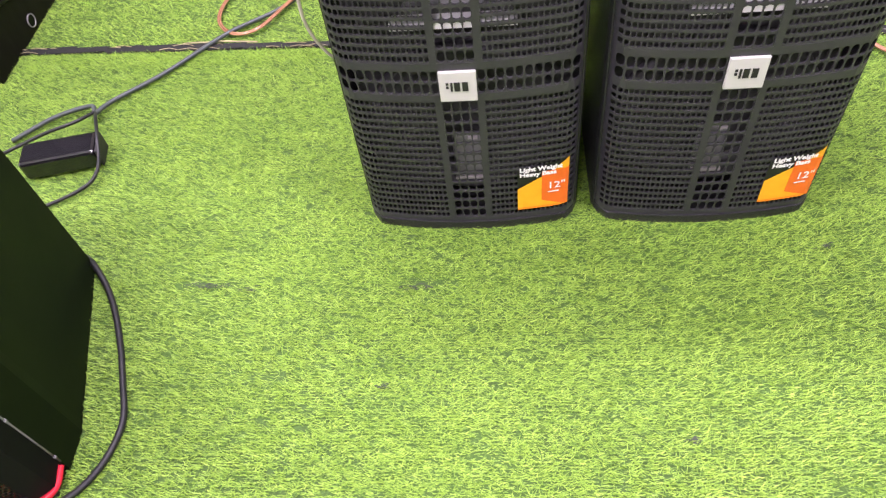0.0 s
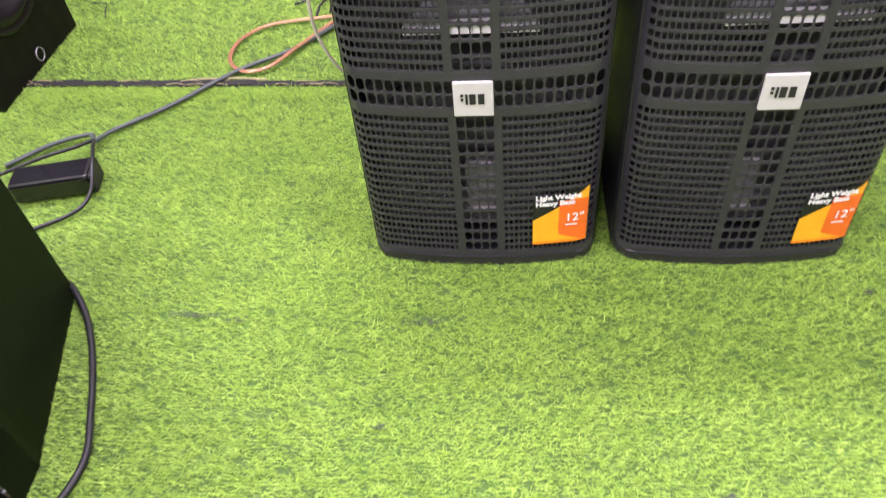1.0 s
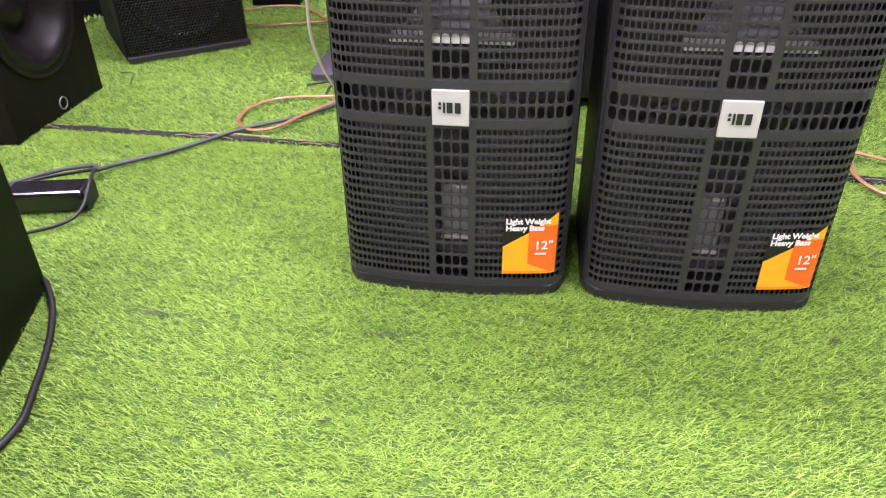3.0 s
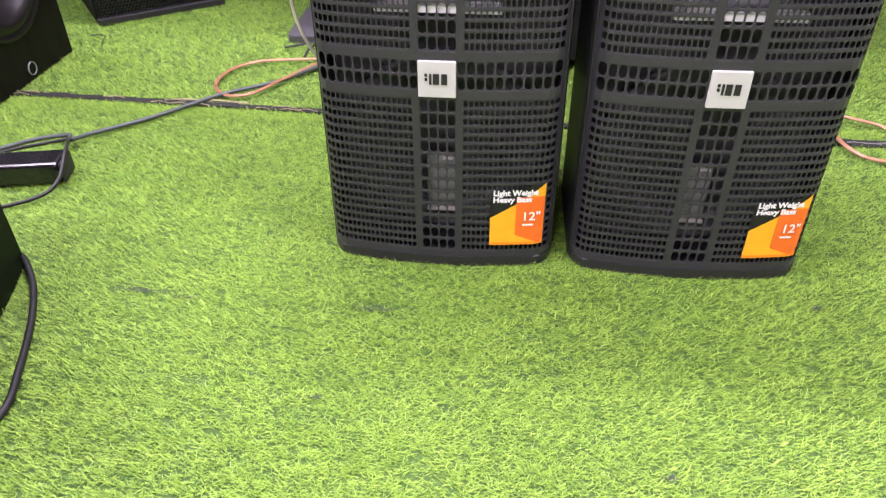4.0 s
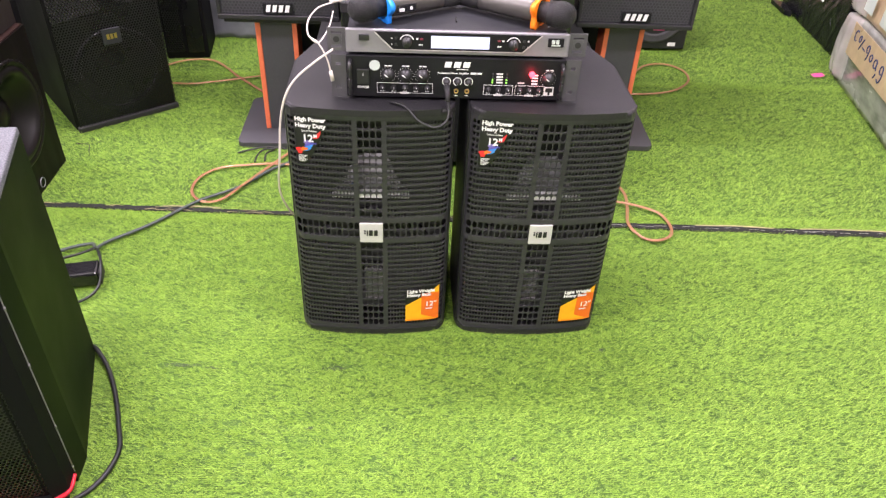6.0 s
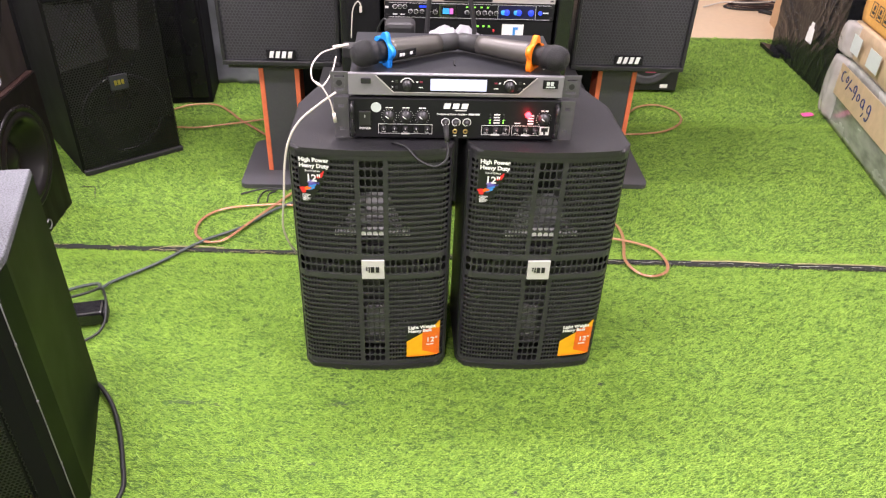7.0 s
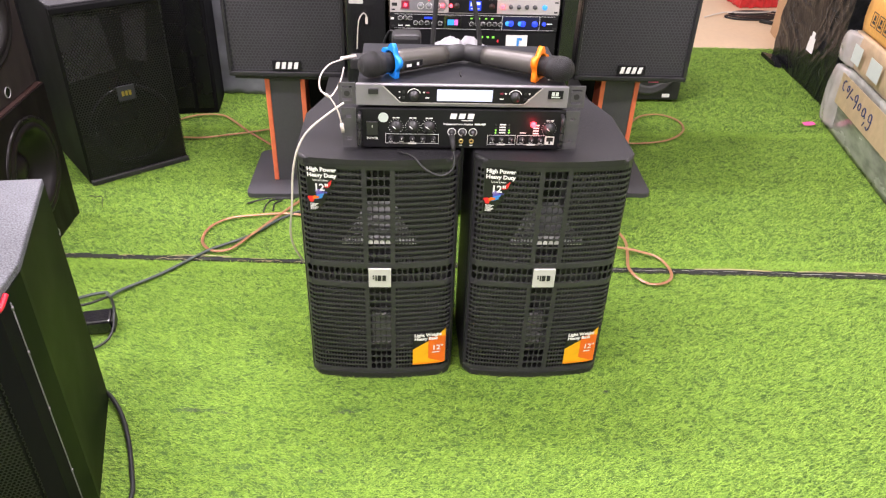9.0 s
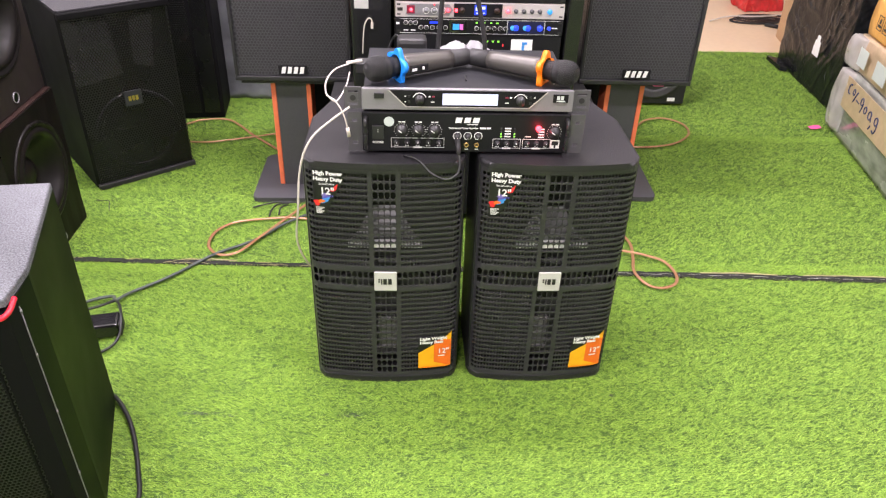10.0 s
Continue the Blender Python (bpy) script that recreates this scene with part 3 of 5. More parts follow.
        tmp = bpy.data.meshes.new("tmp")
        me_b.to_mesh(tmp)
        me_b.free()
        pr.from_mesh(tmp)
        bpy.data.meshes.remove(tmp)
    part("lettering", bowed(pr, 0.0021), M_PRINT, s1)
    part("lettering", bowed(lettering("Special Edition", 0.0055, -0.137, 0.5535, bold=0.0001), 0.0021), M_PRINT, s1)
    part("lettering", bowed(lettering("12\"", 0.023, -0.136, 0.531, bold=0.0006), 0.0023), M_PRINT, s1)
    part("lettering", bowed(lettering("2-way", 0.0085, -0.128, 0.5255), 0.0021), M_VIOLET, s1)
    for tint, lab, x, z, rx, rz, rot, off in ((M_RED, "red splash", -0.1425, 0.5095, 0.0075, 0.0075, 0, 0.0026), (M_BLUE, "blue splash", -0.1275, 0.5155, 0.0135, 0.0050, 25, 0.0024),
                                              (M_VIOLET, "violet splash", -0.1235, 0.5225, 0.0090, 0.0040, 20, 0.00235), (M_ORANGE, "orange splash", -0.1335, 0.5135, 0.0075, 0.0040, 15, 0.0028), (M_LILAC, "pale violet splash", -0.1255, 0.5290, 0.0085, 0.0050, 20, 0.00215),
                                              (M_RED, "red splash", -0.1025, 0.5475, 0.0035, 0.0085, -28, 0.0024), (M_RED, "red splash", -0.1095, 0.5410, 0.0050, 0.0026, 12, 0.0023)):
        d = bmesh.new()
        ca, sa = math.cos(math.radians(rot)), math.sin(math.radians(rot))
        ring = []
        for k in range(18):
            a = 2 * math.pi * k / 18
            wob = 1 + 0.18 * math.sin(3 * a + rot) + 0.10 * math.sin(5 * a)
            u, w_ = rx * wob * math.cos(a), rz * wob * math.sin(a)
            px_, pz_ = x + u * ca - w_ * sa, z + u * sa + w_ * ca
            ring.append(d.verts.new((px_, arc(px_) - off, pz_)))
        d.faces.new(ring)
        part("splash", d, tint, s1, lab)
    br = bmesh.new()
    for k in range(6):
        bowed_patch(br, [(-0.146, 0.497 - 0.0028 * k, 0.4984 - 0.0028 * k), (-0.128 - 0.003 * (k % 3), 0.497 - 0.0028 * k, 0.4984 - 0.0028 * k)], 0.0022, 2)
    part("small_print", br, M_PRINT, s1)
    # lower sticker
    s2 = part("lower_sticker", bowed_patch(bmesh.new(), [(0.077, 0.043, 0.134), (0.157, 0.043, 0.149)], 0.0014), M_STICK, t, "orange, yellow and black sticker")
    part("yellow_field", bowed_patch(bmesh.new(), [(0.077, 0.043, 0.092), (0.118, 0.043, 0.118), (0.157, 0.043, 0.150)], 0.0020), M_YELLOW, s2)
    part("orange_field", bowed_patch(bmesh.new(), [(0.115, 0.061, 0.128), (0.157, 0.043, 0.128)], 0.0026), M_ORANGE, s2)
    part("amber_field", bowed_patch(bmesh.new(), [(0.077, 0.0432, 0.048), (0.157, 0.0432, 0.048)], 0.0029), M_AMBER, s2)
    part("lettering", bowed(lettering("Light Weight", 0.0125, 0.0805, 0.132, bold=0.0006), 0.0027), M_PRINT, s2)
    part("lettering", bowed(lettering("Heavy Bass", 0.0125, 0.0805, 0.1205, bold=0.0006), 0.0027), M_PRINT, s2)
    part("lettering", bowed(lettering("12\"", 0.021, 0.1235, 0.088, bold=0.0003), 0.0033), M_PRINT, s2)
    sb = bmesh.new()
    bowed_patch(sb, [(0.125, 0.078, 0.081), (0.142, 0.078, 0.081)], 0.0032, 2)
    part("small_print", sb, M_PRINT, s2)
    return t


spk = pa_speaker()
copy_thing(spk, pose(0.4035, 0.9985, 0.0, 0, 0, 1.0))


# ---- the amplifier on the speakers ----
AMP_Z, AMP_Y = SPK_H + 0.004, 1.048
amp = thing("power_amplifier", pose(0.2, AMP_Y, AMP_Z), "black rack amplifier with lit LEDs lying across two speakers", "amplifier")
part("chassis", box(-0.214, 0.214, 0.006, 0.36, 0.004, 0.086, bev=0.002), M_LID, amp)
front = part("front_panel", box(-0.2165, 0.2165, -0.004, 0.0055, 0.002, 0.088, bev=0.0015), M_AMP, amp)
for s in (-1, 1):
    e = bmesh.new()
    xa, xb = sorted((s * 0.2175, s * 0.2465))
    xm = (xa + xb) / 2
    plate(e, [(xa, 0.0), (xb, 0.0), (xb, 0.016), (xa, 0.016)], 0.0, 0.003)
    plate(e, [(xa, 0.0162), (xm - 0.005, 0.0162), (xm - 0.005, 0.0225), (xa, 0.0225)], 0.0, 0.003)
    plate(e, [(xm + 0.005, 0.0162), (xb, 0.0162), (xb, 0.0225), (xm + 0.005, 0.0225)], 0.0, 0.003)
    plate(e, [(xa, 0.0227), (xb, 0.0227), (xb, 0.0655), (xa, 0.0655)], 0.0, 0.003)
    plate(e, [(xa, 0.0657), (xm - 0.005, 0.0657), (xm - 0.005, 0.072), (xa, 0.072)], 0.0, 0.003)
    plate(e, [(xm + 0.005, 0.0657), (xb, 0.0657), (xb, 0.072), (xm + 0.005, 0.072)], 0.0, 0.003)
    plate(e, [(xa, 0.0722), (xb, 0.0722), (xb, 0.087), (xa, 0.087)], 0.0, 0.003)
    part("rack_ear", e, M_EAR, amp, "grey slotted rack ear")
    hd = bmesh.new()
    tube(hd, [(s * 0.209, -0.002, 0.012), (s * 0.209, -0.018, 0.017), (s * 0.209, -0.019, 0.045), (s * 0.209, -0.018, 0.073), (s * 0.209, -0.002, 0.078)], 0.0042, seg=10)
    part("handle", hd, M_KNOB, amp)
    part("foot", cyl(bmesh.new(), (s * 0.17, 0.05, -0.0035), (s * 0.17, 0.05, 0.005), 0.012), M_RUBBER, amp)
    part("foot", cyl(bmesh.new(), (s * 0.17, 0.27, -0.0035), (s * 0.17, 0.27, 0.005), 0.012), M_RUBBER, amp)


def knob(parent, x, z, r, depth=0.012, turn=0.6, tint=M_PRINT):
    k = bmesh.new()
    lathe(k, (x, -0.004, z), (0, -1, 0), [(0.0, r * 1.08), (0.002, r * 1.08), (0.003, r * 0.92), (depth, r * 0.78), (depth, 0.0)], 24)
    ob = part("knob", k, M_KNOB, parent)
    ln = bmesh.new()
    a = turn
    p0, p1 = Vector((x, -0.0045 - depth, z)), Vector((x + math.sin(a) * r * 0.75, -0.0045 - depth, z + math.cos(a) * r * 0.75))
    tube(ln, [p0, (p0 + p1) / 2, p1], r * 0.07, seg=4, steps=1)
    part("pointer", ln, tint, ob)
    return ob


def ticks(parent, x, z, r, n=13, length=0.0014, wide=0.0004):
    b = bmesh.new()
    for i in range(n):
        a = math.radians(-140 + 280 * i / (n - 1))
        c, s = math.cos(a), math.sin(a)
        plate(b, [(x + s * r + c * wide, z + c * r - s * wide), (x + s * (r + length) + c * wide, z + c * (r + length) - s * wide),
                  (x + s * (r + length) - c * wide, z + c * (r + length) + s * wide), (x + s * r - c * wide, z + c * r + s * wide)], -0.0046, -0.0041)
    return part("scale_marks", b, M_PRINT, parent)


def frame_line(parent, x0, x1, z0, z1, w=0.0007):
    b = bmesh.new()
    for q in ((x0, x1, z0, z0 + w), (x0, x1, z1 - w, z1), (x0, x0 + w, z0 + w, z1 - w), (x1 - w, x1, z0 + w, z1 - w)):
        bx(b, q[0], q[1], -0.0046, -0.0041, q[2], q[3])
    bx(b, (x0 + x1) / 2 - 0.009, (x0 + x1) / 2 + 0.009, -0.0048, -0.0043, z0 - 0.0015, z0 + 0.002)
    return part("panel_outline", b, M_PRINT, parent)


def bars(parent, name, rows, material, y=-0.0046):
    b = bmesh.new()
    for x, z, w, h in rows:
        bx(b, x - w / 2, x + w / 2, y, -0.0041, z - h / 2, z + h / 2)
    return part(name, b, material, parent)


sw = part("power_switch", box(-0.196, -0.172, -0.009, -0.0042, 0.030, 0.061, bev=0.0015), M_KNOB, amp, "black rocker power switch")
bars(sw, "switch_mark", [(-0.184, 0.051, 0.001, 0.006)], M_PRINT, -0.0095)
part("lettering", lettering("POWER", 0.0066, -0.184, 0.0205, "CENTER", 0.0003), M_PRINT, amp).location.y = -0.0042
part("price_dot", cyl(bmesh.new(), (-0.161, -0.0042, 0.069), (-0.161, -0.0052, 0.069), 0.0105, seg=28), M_DOT, amp, "round pale green-white sticker")
for x in (-0.135, -0.1005, -0.067):
    knob(amp, x, 0.0495, 0.0115, turn=-0.9)
    ticks(amp, x, 0.0495, 0.0145, 15)
    bars(amp, "printed_words", [(x - 0.004, 0.0685, 0.006, 0.0022), (x + 0.004, 0.0685, 0.007, 0.0022)], M_PRINT)
knob(amp, 0.184, 0.0485, 0.0115, turn=-0.9)
ticks(amp, 0.184, 0.0485, 0.0145, 15)
bars(amp, "printed_words", [(0.180, 0.0665, 0.006, 0.0022), (0.189, 0.0665, 0.007, 0.0022)], M_PRINT)
for x in (-0.019, 0.003, 0.025):
    knob(amp, x, 0.0385, 0.006, turn=-2.2)
    rg = bmesh.new()
    lathe(rg, (x, -0.0041, 0.0385), (0, -1, 0), [(0, 0.0076), (0.0006, 0.0076), (0.0006, 0.0090), (0, 0.0090)], 24, False)
    part("ring_mark", rg, M_PRINT, amp)
for x in (0.001, 0.0225):
    j = bmesh.new()
    lathe(j, (x, -0.004, 0.0185), (0, -1, 0), [(0, 0.0050), (0.003, 0.0047), (0.003, 0.003), (-0.004, 0.003), (-0.004, 0)], 20)
    part("jack", j, M_GOLD, amp, "gold jack socket")
    bars(amp, "printed_words", [(x, 0.0085, 0.007, 0.002)], M_PRINT)
for x0, n in ((-0.157, 5), (0.056, 3), (0.119, 3)):
    wdt = 0.111 if n == 5 else 0.059
    frame_line(amp, x0, x0 + wdt, 0.0115, 0.033)
    for k in range(n):
        x = x0 + wdt * (k + 0.5) / n
        knob(amp, x, 0.0235, 0.0052, 0.009, turn=0.2)
        bars(amp, "printed_words", [(x, 0.0155, 0.008, 0.0016)], M_PRINT)
bars(amp, "emblem", [(0.188, 0.022, 0.019, 0.019)], M_PRINT)
bars(amp, "emblem_mark", [(0.188, 0.0245, 0.014, 0.009), (0.188, 0.0175, 0.004, 0.008)], M_INK, -0.0050)
bm_mark = bmesh.new()
for x in (-0.0245, -0.0065, 0.0115):
    plate(bm_mark, [(x, 0.0680), (x + 0.0130, 0.0680), (x + 0.0155, 0.0795), (x + 0.0025, 0.0795)], -0.0047, -0.0041)
plate(bm_mark, [(0.0000, 0.0635), (0.0230, 0.0635), (0.0230, 0.0650), (0.0000, 0.0650)], -0.0047, -0.0041)
part("brand_mark", bm_mark, M_PRINT, amp)
part("lettering", lettering("Professional Power Amplifier", 0.0052, -0.037, 0.0545, bold=0.0002), M_PRINT, amp).location.y = -0.0040
bars(amp, "printed_words", [(0.034, 0.0563, 0.012, 0.0036), (0.046, 0.0563, 0.009, 0.0036)], M_PRINT)
for x in (0.0725, 0.1005):
    for k, zz in enumerate((0.0565, 0.0495, 0.044, 0.0385)):
        lit = k > 1
        part("led", lathe(bmesh.new(), (x, -0.004, zz), (0, -1, 0), [(0, 0.0019), (0.0018, 0.0015), (0.0024, 0.0)], 10), M_LEDG if lit else M_KNOB, amp, "lit green LED" if lit else "")
bars(amp, "printed_words", [(0.0865, zz, 0.013, 0.0028) for zz in (0.0565, 0.0505, 0.0445, 0.0385)], M_PRINT)
bars(amp, "printed_words", [(0.157, zz, 0.012, 0.0028) for zz in (0.0555, 0.0495, 0.0435, 0.0375)] + [(0.130, 0.0385, 0.012, 0.002)], M_PRINT)
part("led", lathe(bmesh.new(), (0.1505, -0.004, 0.0575), (0, -1, 0), [(0, 0.0062), (0.004, 0.0056), (0.006, 0.0)], 16), M_LEDR, amp, "bright red clip LED")

glow = bpy.data.lights.new("clip_led_light", "POINT")
glow.energy, glow.color, glow.shadow_soft_size = 0.05, (1.0, 0.03, 0.05), 0.004
new("clip_led_light", glow).matrix_world = pose(0.2 + 0.1505, AMP_Y - 0.018, AMP_Z + 0.0575)

# mic cable from the front jack, hanging over the speaker's edge
plug = thing("mic_cable", pose(0.2, AMP_Y, AMP_Z), "black microphone cable plugged into the amplifier's front", "cable")
part("plug", cyl(bmesh.new(), (-0.019, -0.017, 0.036), (-0.016, -0.04, 0.012), 0.0062, 0.0045), M_RUBBER, plug)
part("cable", tube(bmesh.new(), [(-0.016, -0.04, 0.012), (-0.014, -0.05, -0.005), (-0.020, -0.062, -0.022), (-0.043, -0.068, -0.031), (-0.075, -0.062, -0.019), (-0.100, -0.045, 0.001), (-0.13, -0.02, 0.0005)], 0.0026), M_CABLE, plug)


# ---- the wireless receiver on the amplifier ----
RX_Z = AMP_Z + 0.0925
rx = thing("wireless_receiver", pose(0.2005, AMP_Y + 0.006, RX_Z), "silver wireless receiver with a lit white display, on an amplifier", "receiver")
part("chassis", box(-0.213, 0.213, 0.004, 0.255, 0.0, 0.0445, bev=0.002), M_LID, rx)
part("front_panel", box(-0.2165, 0.2165, -0.006, 0.0035, 0.0, 0.046, bev=0.002), M_SILVER, rx, "brushed silver front panel")
part("dark_inset", plate(bmesh.new(), [(-0.127, 0.009), (0.127, 0.009), (0.163, 0.043), (-0.163, 0.043)], -0.0075, -0.0058), M_AMP, rx, "dark trapezoid inset")
ed = bmesh.new()
plate(ed, [(-0.163, 0.0432), (-0.160, 0.0432), (-0.124, 0.0075), (-0.127, 0.0075)], -0.0085, -0.0078)
plate(ed, [(-0.124, 0.0075), (0.124, 0.0075), (0.124, 0.009), (-0.124, 0.009)], -0.0085, -0.0078)
plate(ed, [(0.163, 0.0432), (0.160, 0.0432), (0.124, 0.0075), (0.127, 0.0075)], -0.0085, -0.0078)
part("inset_edge", ed, M_PALE, rx)
part("display", box(-0.0525, 0.0605, -0.0092, -0.0077, 0.0135, 0.0375), M_LCD, rx, "lit white display")
for x in (-0.099, 0.107):
    knob(rx, x, 0.0245, 0.0105, 0.016, turn=0.0, tint=M_EAR)
    rg = bmesh.new()
    for i in range(12):
        a0, a1 = math.radians(-70 + 140 * i / 12), math.radians(-70 + 140 * (i + 1) / 12)
        plate(rg, [(x + 0.0128 * math.sin(a0), 0.0245 + 0.0128 * math.cos(a0)), (x + 0.0128 * math.sin(a1), 0.0245 + 0.0128 * math.cos(a1)),
                   (x + 0.0143 * math.sin(a1), 0.0245 + 0.0143 * math.cos(a1)), (x + 0.0143 * math.sin(a0), 0.0245 + 0.0143 * math.cos(a0))], -0.0084, -0.0076)
    part("ring_mark", rg, M_PRINT, rx)
    s = 1 if x > 0 else -1
    bars(rx, "button", [(x + s * 0.021, 0.031, 0.005, 0.005), (x + s * 0.021, 0.019, 0.005, 0.005)], M_KNOB, -0.0095)
    bars(rx, "printed_words", [(x + s * 0.029, 0.031, 0.003, 0.002), (x + s * 0.029, 0.019, 0.003, 0.002), (x - s * 0.027, 0.019, 0.008, 0.002), (x - s * 0.020, 0.0305, 0.004, 0.003)], M_PRINT, -0.0082)
    part("led", box(x - s * 0.028 - 0.003, x - s * 0.028 + 0.003, -0.0085, -0.0076, 0.029, 0.032), M_LEDDIM, rx, "small dim red LED")
part("power_button", box(-0.191, -0.171, -0.0105, -0.0062, 0.026, 0.037, bev=0.001), M_KNOB, rx)
plq = part("plaque", box(0.174, 0.205, -0.008, -0.0062, 0.021, 0.0385), M_AMP, rx)
bars(plq, "plain_mark", [(0.1845, 0.0315, 0.006, 0.008), (0.1925, 0.0315, 0.006, 0.008), (0.1900, 0.0245, 0.018, 0.0025)], M_DOT, -0.0088)
for s in (-1, 1):
    e = bmesh.new()
    xa, xb = sorted((s * 0.2175, s * 0.252))
    xm = (xa + xb) / 2
    plate(e, [(xa, 0.0), (xb, 0.0), (xb, 0.007), (xa, 0.007)], 0.0, 0.003)
    plate(e, [(xa, 0.0072), (xa + 0.007, 0.0072), (xa + 0.007, 0.038), (xa, 0.038)], 0.0, 0.003)
    plate(e, [(xb - 0.007, 0.0072), (xb, 0.0072), (xb, 0.038), (xb - 0.007, 0.038)], 0.0, 0.003)
    plate(e, [(xa, 0.0382), (xb, 0.0382), (xb, 0.046), (xa, 0.046)], 0.0, 0.003)
    plate(e, [(xa + 0.0072, 0.012), (xb - 0.0072, 0.012), (xb - 0.0072, 0.034), (xa + 0.0072, 0.034)], 0.0, 0.003)
    part("rack_ear", e, M_EAR, rx, "grey slotted rack ear")
    part("ear_screw", cyl(bmesh.new(), (xm, -0.001, 0.023), (xm, 0.004, 0.023), 0.006), M_RUBBER, rx)
ant = bmesh.new()
tube(ant, [(-0.056, 0.262, 0.028), (-0.052, 0.268, 0.09), (-0.040, 0.272, 0.26)], 0.0055, seg=10, steps=3)
part("antenna", ant, M_RUBBER, rx, "black rod antenna")
ant = bmesh.new()
tube(ant, [(0.056, 0.262, 0.028), (0.048, 0.268, 0.09), (0.006, 0.272, 0.26)], 0.0055, seg=10, steps=3)
part("antenna", ant, M_RUBBER, rx, "black rod antenna")
part("stray_tie", tube(bmesh.new(), [(-0.001, 0.075, 0.0465), (-0.003, 0.060, 0.047), (-0.002, 0.045, 0.0465)], 0.0018, seg=6), M_RUBBER, rx)


# ---- two microphones on the receiver ----
def microphone(m, ring, label):
    """Built along +x from the tail; the head at the far end."""
    t = thing("microphone", m, label, "microphone", "microphones on the receiver")
    b = bmesh.new()
    lathe(b, (0, 0, 0), (1, 0, 0), [(0.045, 0.0), (0.045, 0.0185), (0.06, 0.0192), (0.155, 0.0225), (0.168, 0.0235), (0.170, 0.0)], 28)
    part("handle", b, M_STEEL, t, "champagne metal handle")
    b = bmesh.new()
    lathe(b, (0, 0, 0), (1, 0, 0), [(0.0, 0.0), (0.0, 0.0165), (0.003, 0.018), (0.0448, 0.0187), (0.0448, 0.0)], 24)
    part("tail_cap", b, M_RUBBER, t)
    hd = bmesh.new()
    lathe(hd, (0, 0, 0), (1, 0, 0), [(0.1705, 0.0), (0.1705, 0.0200), (0.184, 0.0195), (0.194, 0.0215), (0.196, 0.0238), (0.200, 0.0242), (0.202, 0.0235),
                                     (0.211, 0.0252), (0.220, 0.0256), (0.230, 0.0240), (0.239, 0.0192), (0.245, 0.0125), (0.2478, 0.006), (0.2485, 0.0)], 32)
    part("head", hd, M_MESH, t, "black mesh head")
    prof = [(0.211, 0.0252), (0.220, 0.0256), (0.230, 0.0240), (0.239, 0.0192), (0.245, 0.0125)]
    wires = bmesh.new()
    for turn_ in (-1, 1):
        for k in range(34):
            a0 = 2 * math.pi * k / 34
            tube(wires, [(px_, (r_ + 0.0003) * math.cos(a0 + turn_ * 0.16 * i_), (r_ + 0.0003) * math.sin(a0 + turn_ * 0.16 * i_)) for i_, (px_, r_) in enumerate(prof)], 0.0004, seg=4, steps=2)
    part("wire_mesh", wires, M_KNOB, t, "woven steel wires")
    part("collar_mark", box(0.1965, 0.1995, -0.0255, -0.0236, 0.000, 0.007), M_PRINT, t)
    rg = bmesh.new()
    inner, outer = [], []
    for x in (0.168, 0.178):
        inner.append([rg.verts.new((x, 0.0242 * math.cos(a), 0.0242 * math.sin(a))) for a in [2 * math.pi * i / 48 for i in range(48)]])
        outer.append([rg.verts.new((x, (0.0330 + 0.0060 * math.cos(5 * a + 0.6)) * math.cos(a), (0.0330 + 0.0060 * math.cos(5 * a + 0.6)) * math.sin(a))) for a in [2 * math.pi * i / 48 for i in range(48)]])
    for i in range(48):
        j = (i + 1) % 48
        rg.faces.new((outer[0][i], outer[0][j], outer[1][j], outer[1][i])).smooth = True
        rg.faces.new((inner[0][i], inner[1][i], inner[1][j], inner[0][j]))
        rg.faces.new((outer[0][i], inner[0][i], inner[0][j], outer[0][j]))
        rg.faces.new((outer[1][i], outer[1][j], inner[1][j], inner[1][i]))
    part("anti_roll_ring", rg, ring, t, "wavy silicone anti-roll ring")
    d = bmesh.new()
    for k in range(1, 4):
        a = math.radians(-120 + 12 * k)
        bx(d, 0.113, 0.155, 0.0222 * math.cos(a) - 0.0028, 0.0222 * math.cos(a) + 0.0028, 0.0222 * math.sin(a) - 0.0012, 0.0222 * math.sin(a) + 0.0012)
    win = part("display_window", d, M_GLOSS, t)
    gl = bmesh.new()
    for xa, xb, deg in ((0.140, 0.145, -100), (0.146, 0.151, -100), (0.122, 0.127, -96)):
        ca_, sa_ = 0.0240 * math.cos(math.radians(deg)), 0.0240 * math.sin(math.radians(deg))
        bx(gl, xa, xb, ca_ - 0.0030, ca_ + 0.0030, sa_ - 0.0008, sa_ + 0.0008)
    part("lit_mark", gl, M_PRINT, win, "small white lit mark")
    return t


MIC_Z = RX_Z + 0.046 + 0.029
mic1 = microphone(look((0.206, 1.190, MIC_Z - 0.008), (0.003, 1.074, MIC_Z)) @ pose(0, 0, 0, 0, 90, 0), M_RINGB, "champagne microphone with a blue ring, lying on a receiver")
mic2 = microphone(look((0.213, 1.190, MIC_Z - 0.008), (0.412, 1.066, MIC_Z)) @ pose(0, 0, 0, 0, 90, 0), M_RINGO, "champagne microphone with an orange ring, lying on a receiver")


